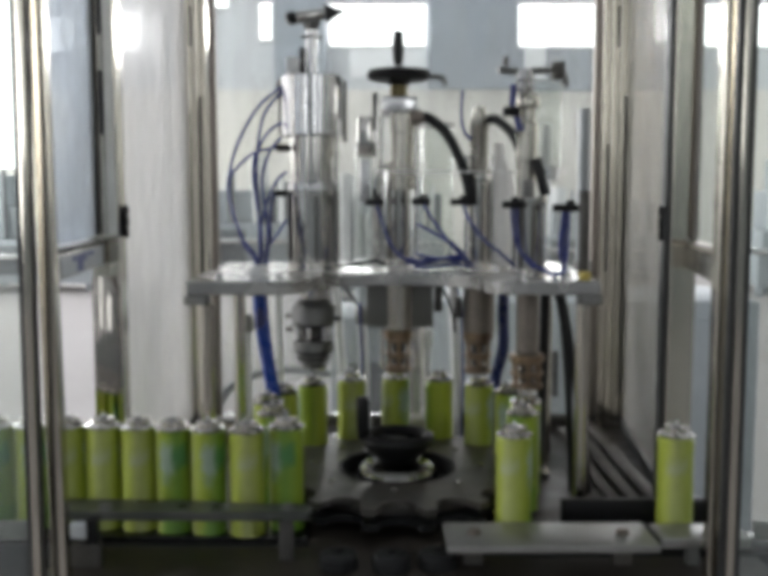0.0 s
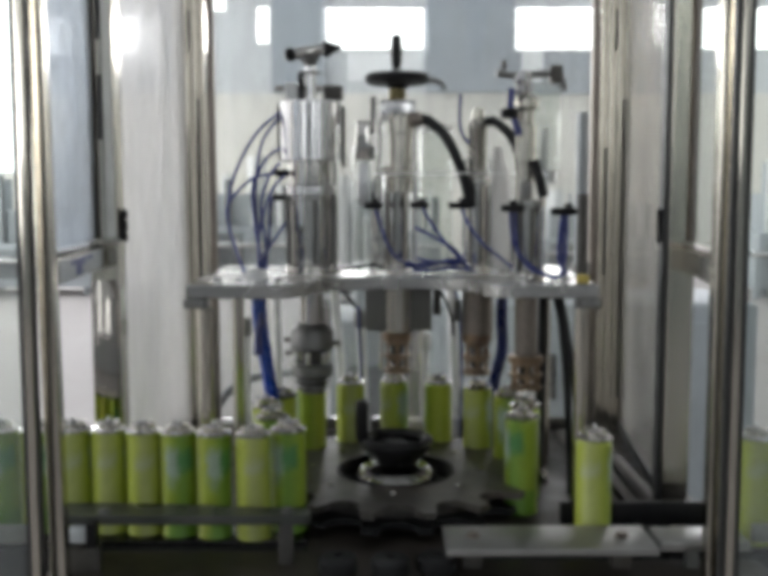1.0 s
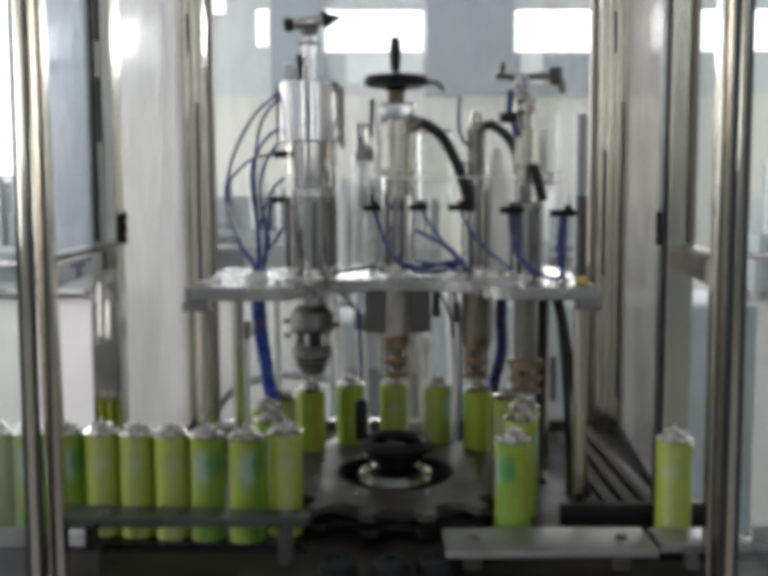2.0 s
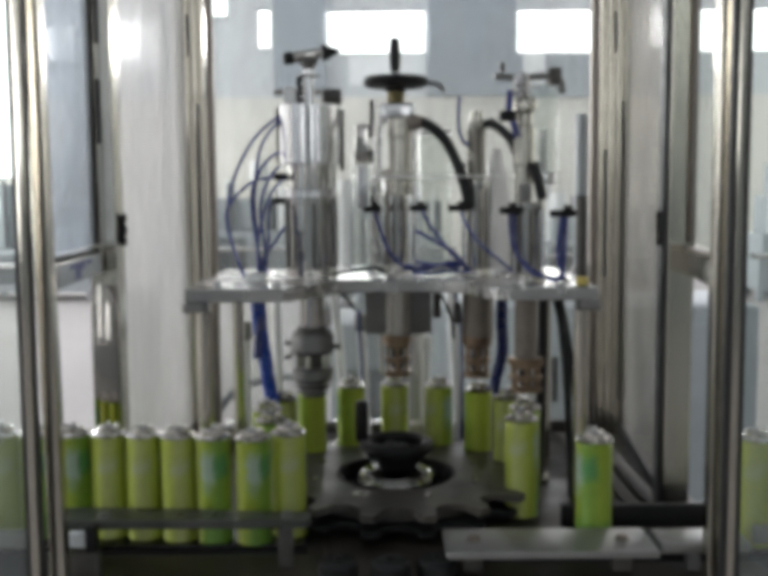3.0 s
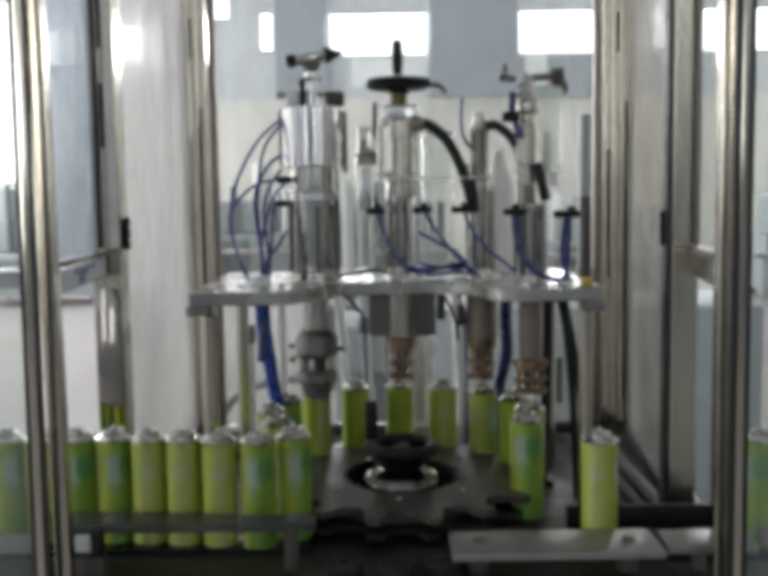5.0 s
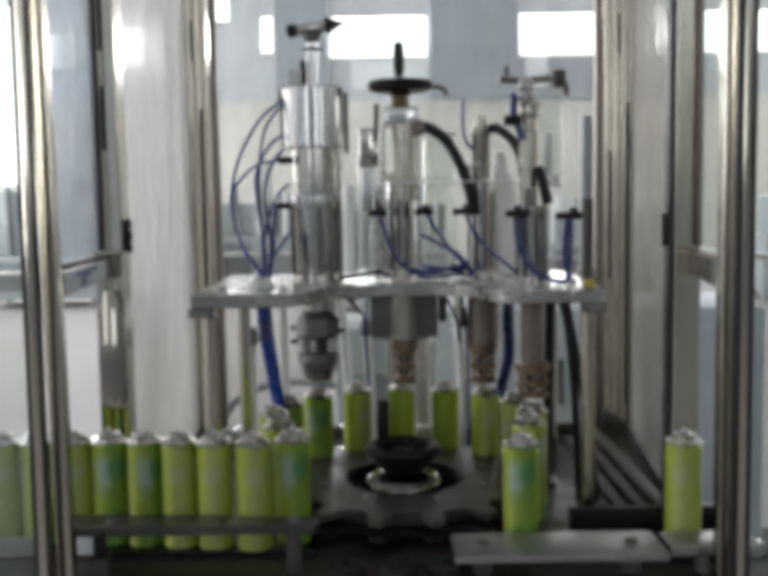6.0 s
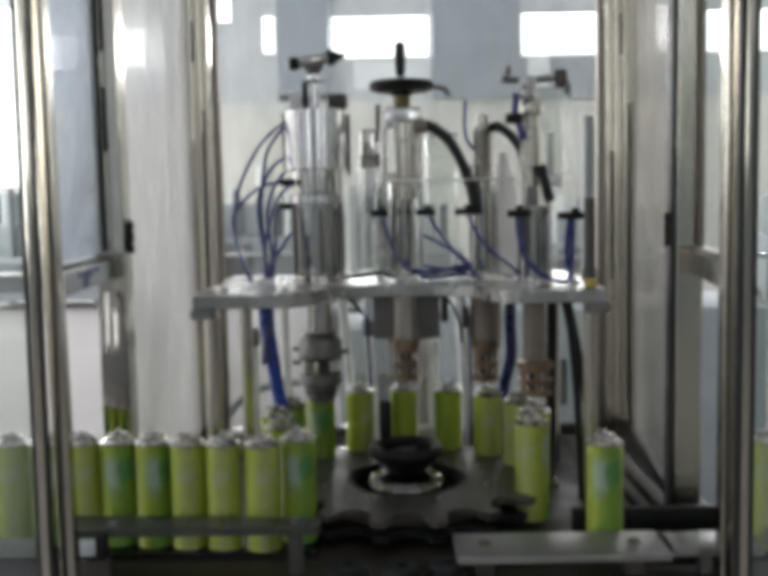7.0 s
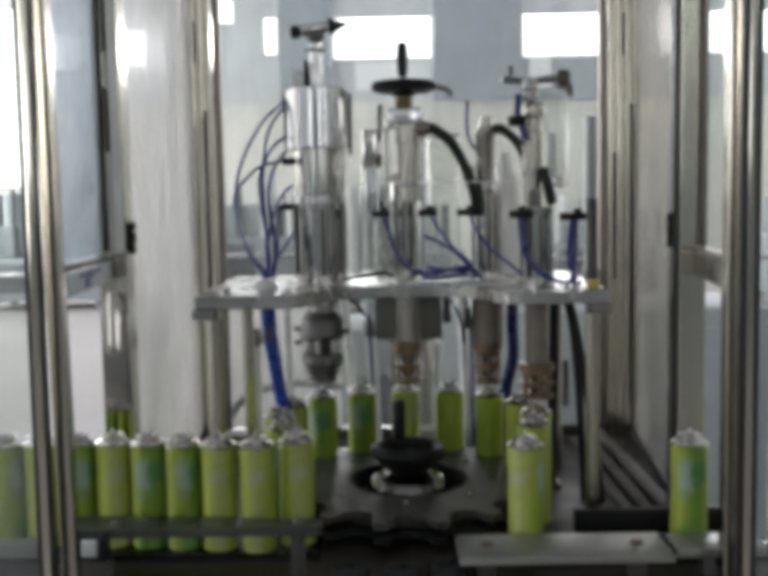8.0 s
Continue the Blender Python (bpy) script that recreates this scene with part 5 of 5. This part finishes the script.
def cans():
    first = can()
    rng = random.Random(5)
    # which side of the print each can turns to the front, where it can be told
    facing = {-2: 335, -3: 245, -4: 222, -5: 340, -6: 328, -7: 333, -8: 247, -9: 226, -10: 345, 7: 290, 8: 205, 9: 300, 10: 160, 11: 300}
    for s0 in range(-15, 13):
        c = first if s0 == -15 else copy_thing(first, pose(0, 0, 0))
        CANS.append((c, s0, facing.get(s0, rng.uniform(0, 360))))


cans()


# ================= far hall =================
def far_machines():
    spec = [(-5.2, 15.0, 1.9, 1.0, 1.25), (-2.6, 17.5, 2.2, 1.2, 1.5), (0.2, 18.5, 1.8, 1.0, 1.3), (-8.3, 18.0, 2.6, 1.2, 1.6), (3.6, 17.0, 2.0, 1.1, 1.2), (6.2, 14.5, 1.6, 1.0, 1.5), (8.8, 18.0, 2.2, 1.1, 1.4), (-0.38, 10.0, 0.62, 0.5, 1.15)]
    for x, y, w, d, h in spec:
        e = empty("packing_machine", x, y, 0)
        part("body", box(-w / 2, w / 2, -d / 2, d / 2, 0.12, h * 0.62, 0.03), MACHINE, e)
        part("top_unit", box(-w * 0.38, w * 0.30, -d * 0.4, d * 0.4, h * 0.625, h, 0.03), MACHINE, e)
        part("control_box", box(w * 0.33, w * 0.48, -d * 0.4, d * 0.1, h * 0.625, h * 1.1, 0.02), MACHINE_D, e)
        part("door_panel", box(-w * 0.4, w * 0.1, -d / 2 - 0.02, -d / 2 - 0.002, 0.25, h * 0.55, 0.01), MACHINE_D, e)
        rng = random.Random(int(x * 10) + 77)
        for k in range(5):
            px = -w * 0.42 + k * w * 0.2
            part("pipe", rod(rng.uniform(0.03, 0.07), h * 0.625, h * rng.uniform(0.95, 1.5), 12, m=at(px, -d * 0.44, 0)), (CHROME, MACHINE, WHITE_PL, MACHINE_D)[rng.randrange(4)], e)
        for k in range(3):
            part("drum", rod(rng.uniform(0.10, 0.2), h * 1.002, h * rng.uniform(1.15, 1.45), 20, m=at(-w * 0.3 + k * w * 0.24, 0, 0)), (CHROME, WHITE_PL, MACHINE)[rng.randrange(3)], e)
        part("belt", box(-w * 0.62, w * 0.62, -d * 0.75, -d * 0.55, h * 0.40, h * 0.46, 0.01), CHROME, e)
        for px in (-w * 0.55, w * 0.55):
            part("belt_leg", box(px - 0.04, px + 0.04, -d * 0.70, -d * 0.60, 0, h * 0.40 - 0.002, 0.01), MACHINE, e)
        for sx in (-1, 1):
            for sy in (-1, 1):
                part("foot", rod(0.06, 0, 0.119, 14, m=at(sx * w * 0.42, sy * d * 0.4, 0)), MACHINE_D, e)
        tagged(e, "grey painted packing machine far off in the hall", "machine", "far machines")


far_machines()


def rear_cabinet():
    """A second machine close behind the rear screen."""
    e = empty("rear_cabinet", 0.62, 3.45, 0)
    part("body", box(-0.48, 0.62, -0.25, 0.30, 0.08, 1.16, 0.012), CABINET, e, "pale blue-grey body")
    part("side_unit", box(-0.80, -0.482, -0.20, 0.28, 0.08, 1.10, 0.012), MACHINE, e, "dull grey side unit")
    part("vent_panel", box(-0.76, -0.53, -0.212, -0.202, 0.55, 0.95, 0.004), MACHINE_D, e)
    part("plinth", box(-0.78, -0.50, -0.18, 0.26, 0, 0.079, 0.004), MACHINE_D, e)
    part("pipe_stub", rod(0.022, 1.1005, 1.25, 20, m=at(-0.70, 0.0, 0)), MACHINE, e)
    part("door_panel", box(-0.44, -0.02, -0.268, -0.252, 0.14, 1.10, 0.006), CABINET, e)
    part("door_panel", box(0.02, 0.58, -0.268, -0.252, 0.14, 1.10, 0.006), CABINET, e)
    part("handle", box(-0.07, -0.05, -0.290, -0.269, 0.85, 1.0, 0.005), BLACK, e)
    part("plinth", box(-0.46, 0.60, -0.23, 0.28, 0, 0.079, 0.004), MACHINE_D, e)
    part("pipe_stub", rod(0.035, 1.1605, 1.36, 20, m=at(-0.30, 0.0, 0)), CHROME, e)
    part("pipe_stub", rod(0.025, 1.1605, 1.30, 20, m=at(-0.15, 0.05, 0)), WHITE_PL, e)
    tagged(e, "grey painted steel cabinet behind the rear screen", "cabinet")
    h = tagged(part("suction_hose", sweep([(-0.62, 3.05, 0.0), (-0.60, 3.05, 0.55), (-0.52, 3.1, 0.86), (-0.36, 3.2, 0.93), (-0.15, 3.3, 0.90), (0.13, 3.42, 0.88)], 0.013, 14), MACHINE_D), "grey suction hose curving behind the machine", "hose")


rear_cabinet()


def motions():
    times = [k / 10 for k in range(81)]
    walk(STAR, [(t, pose(CX, CY, 0.925, 0, 0, -STEP * shifts(t))) for t in times])
    # the slide drops and rises; its stem leads on the way down and lags on the way up
    def ramp(u, start, end):
        k = min(max((u - start) / (end - start), 0), 1)
        return k * k * (3 - 2 * k)

    slide_rows, stem_rows = [], []
    for t in [k / 20 for k in range(161)]:
        u = t % PERIOD
        low = ramp(u, 0.08, 0.33) - ramp(u, 1.17, 1.40)
        lag = ramp(u, 0.05, 0.18) - ramp(u, 1.28, 1.46)
        z = -0.008 - TRAVEL * low
        slide_rows.append((t, pose(0, 0, z)))
        stem_rows.append((t, pose(0, 0, z - 0.006 + 0.021 * (1 - lag))))
    walk(SLIDE, slide_rows)
    walk(STEM, stem_rows)
    # the filling tubes dip onto the cans once each cycle
    rows = []
    for t in [k / 20 for k in range(161)]:
        u = (t - T0) % PERIOD
        k = min(max((u - DIP[0]) / 0.10, 0), 1) - min(max((u - DIP[1]) / 0.16, 0), 1)
        rows.append((t, pose(0, 0, -0.033 * k * k * (3 - 2 * k))))
    for f in FILLERS:
        walk(f, rows)
    for c, s0, turn in CANS:
        walk(c, [(t, pose(*can_place(s0, t), Z_CAN, 0, 0, turn)) for t in times])


motions()
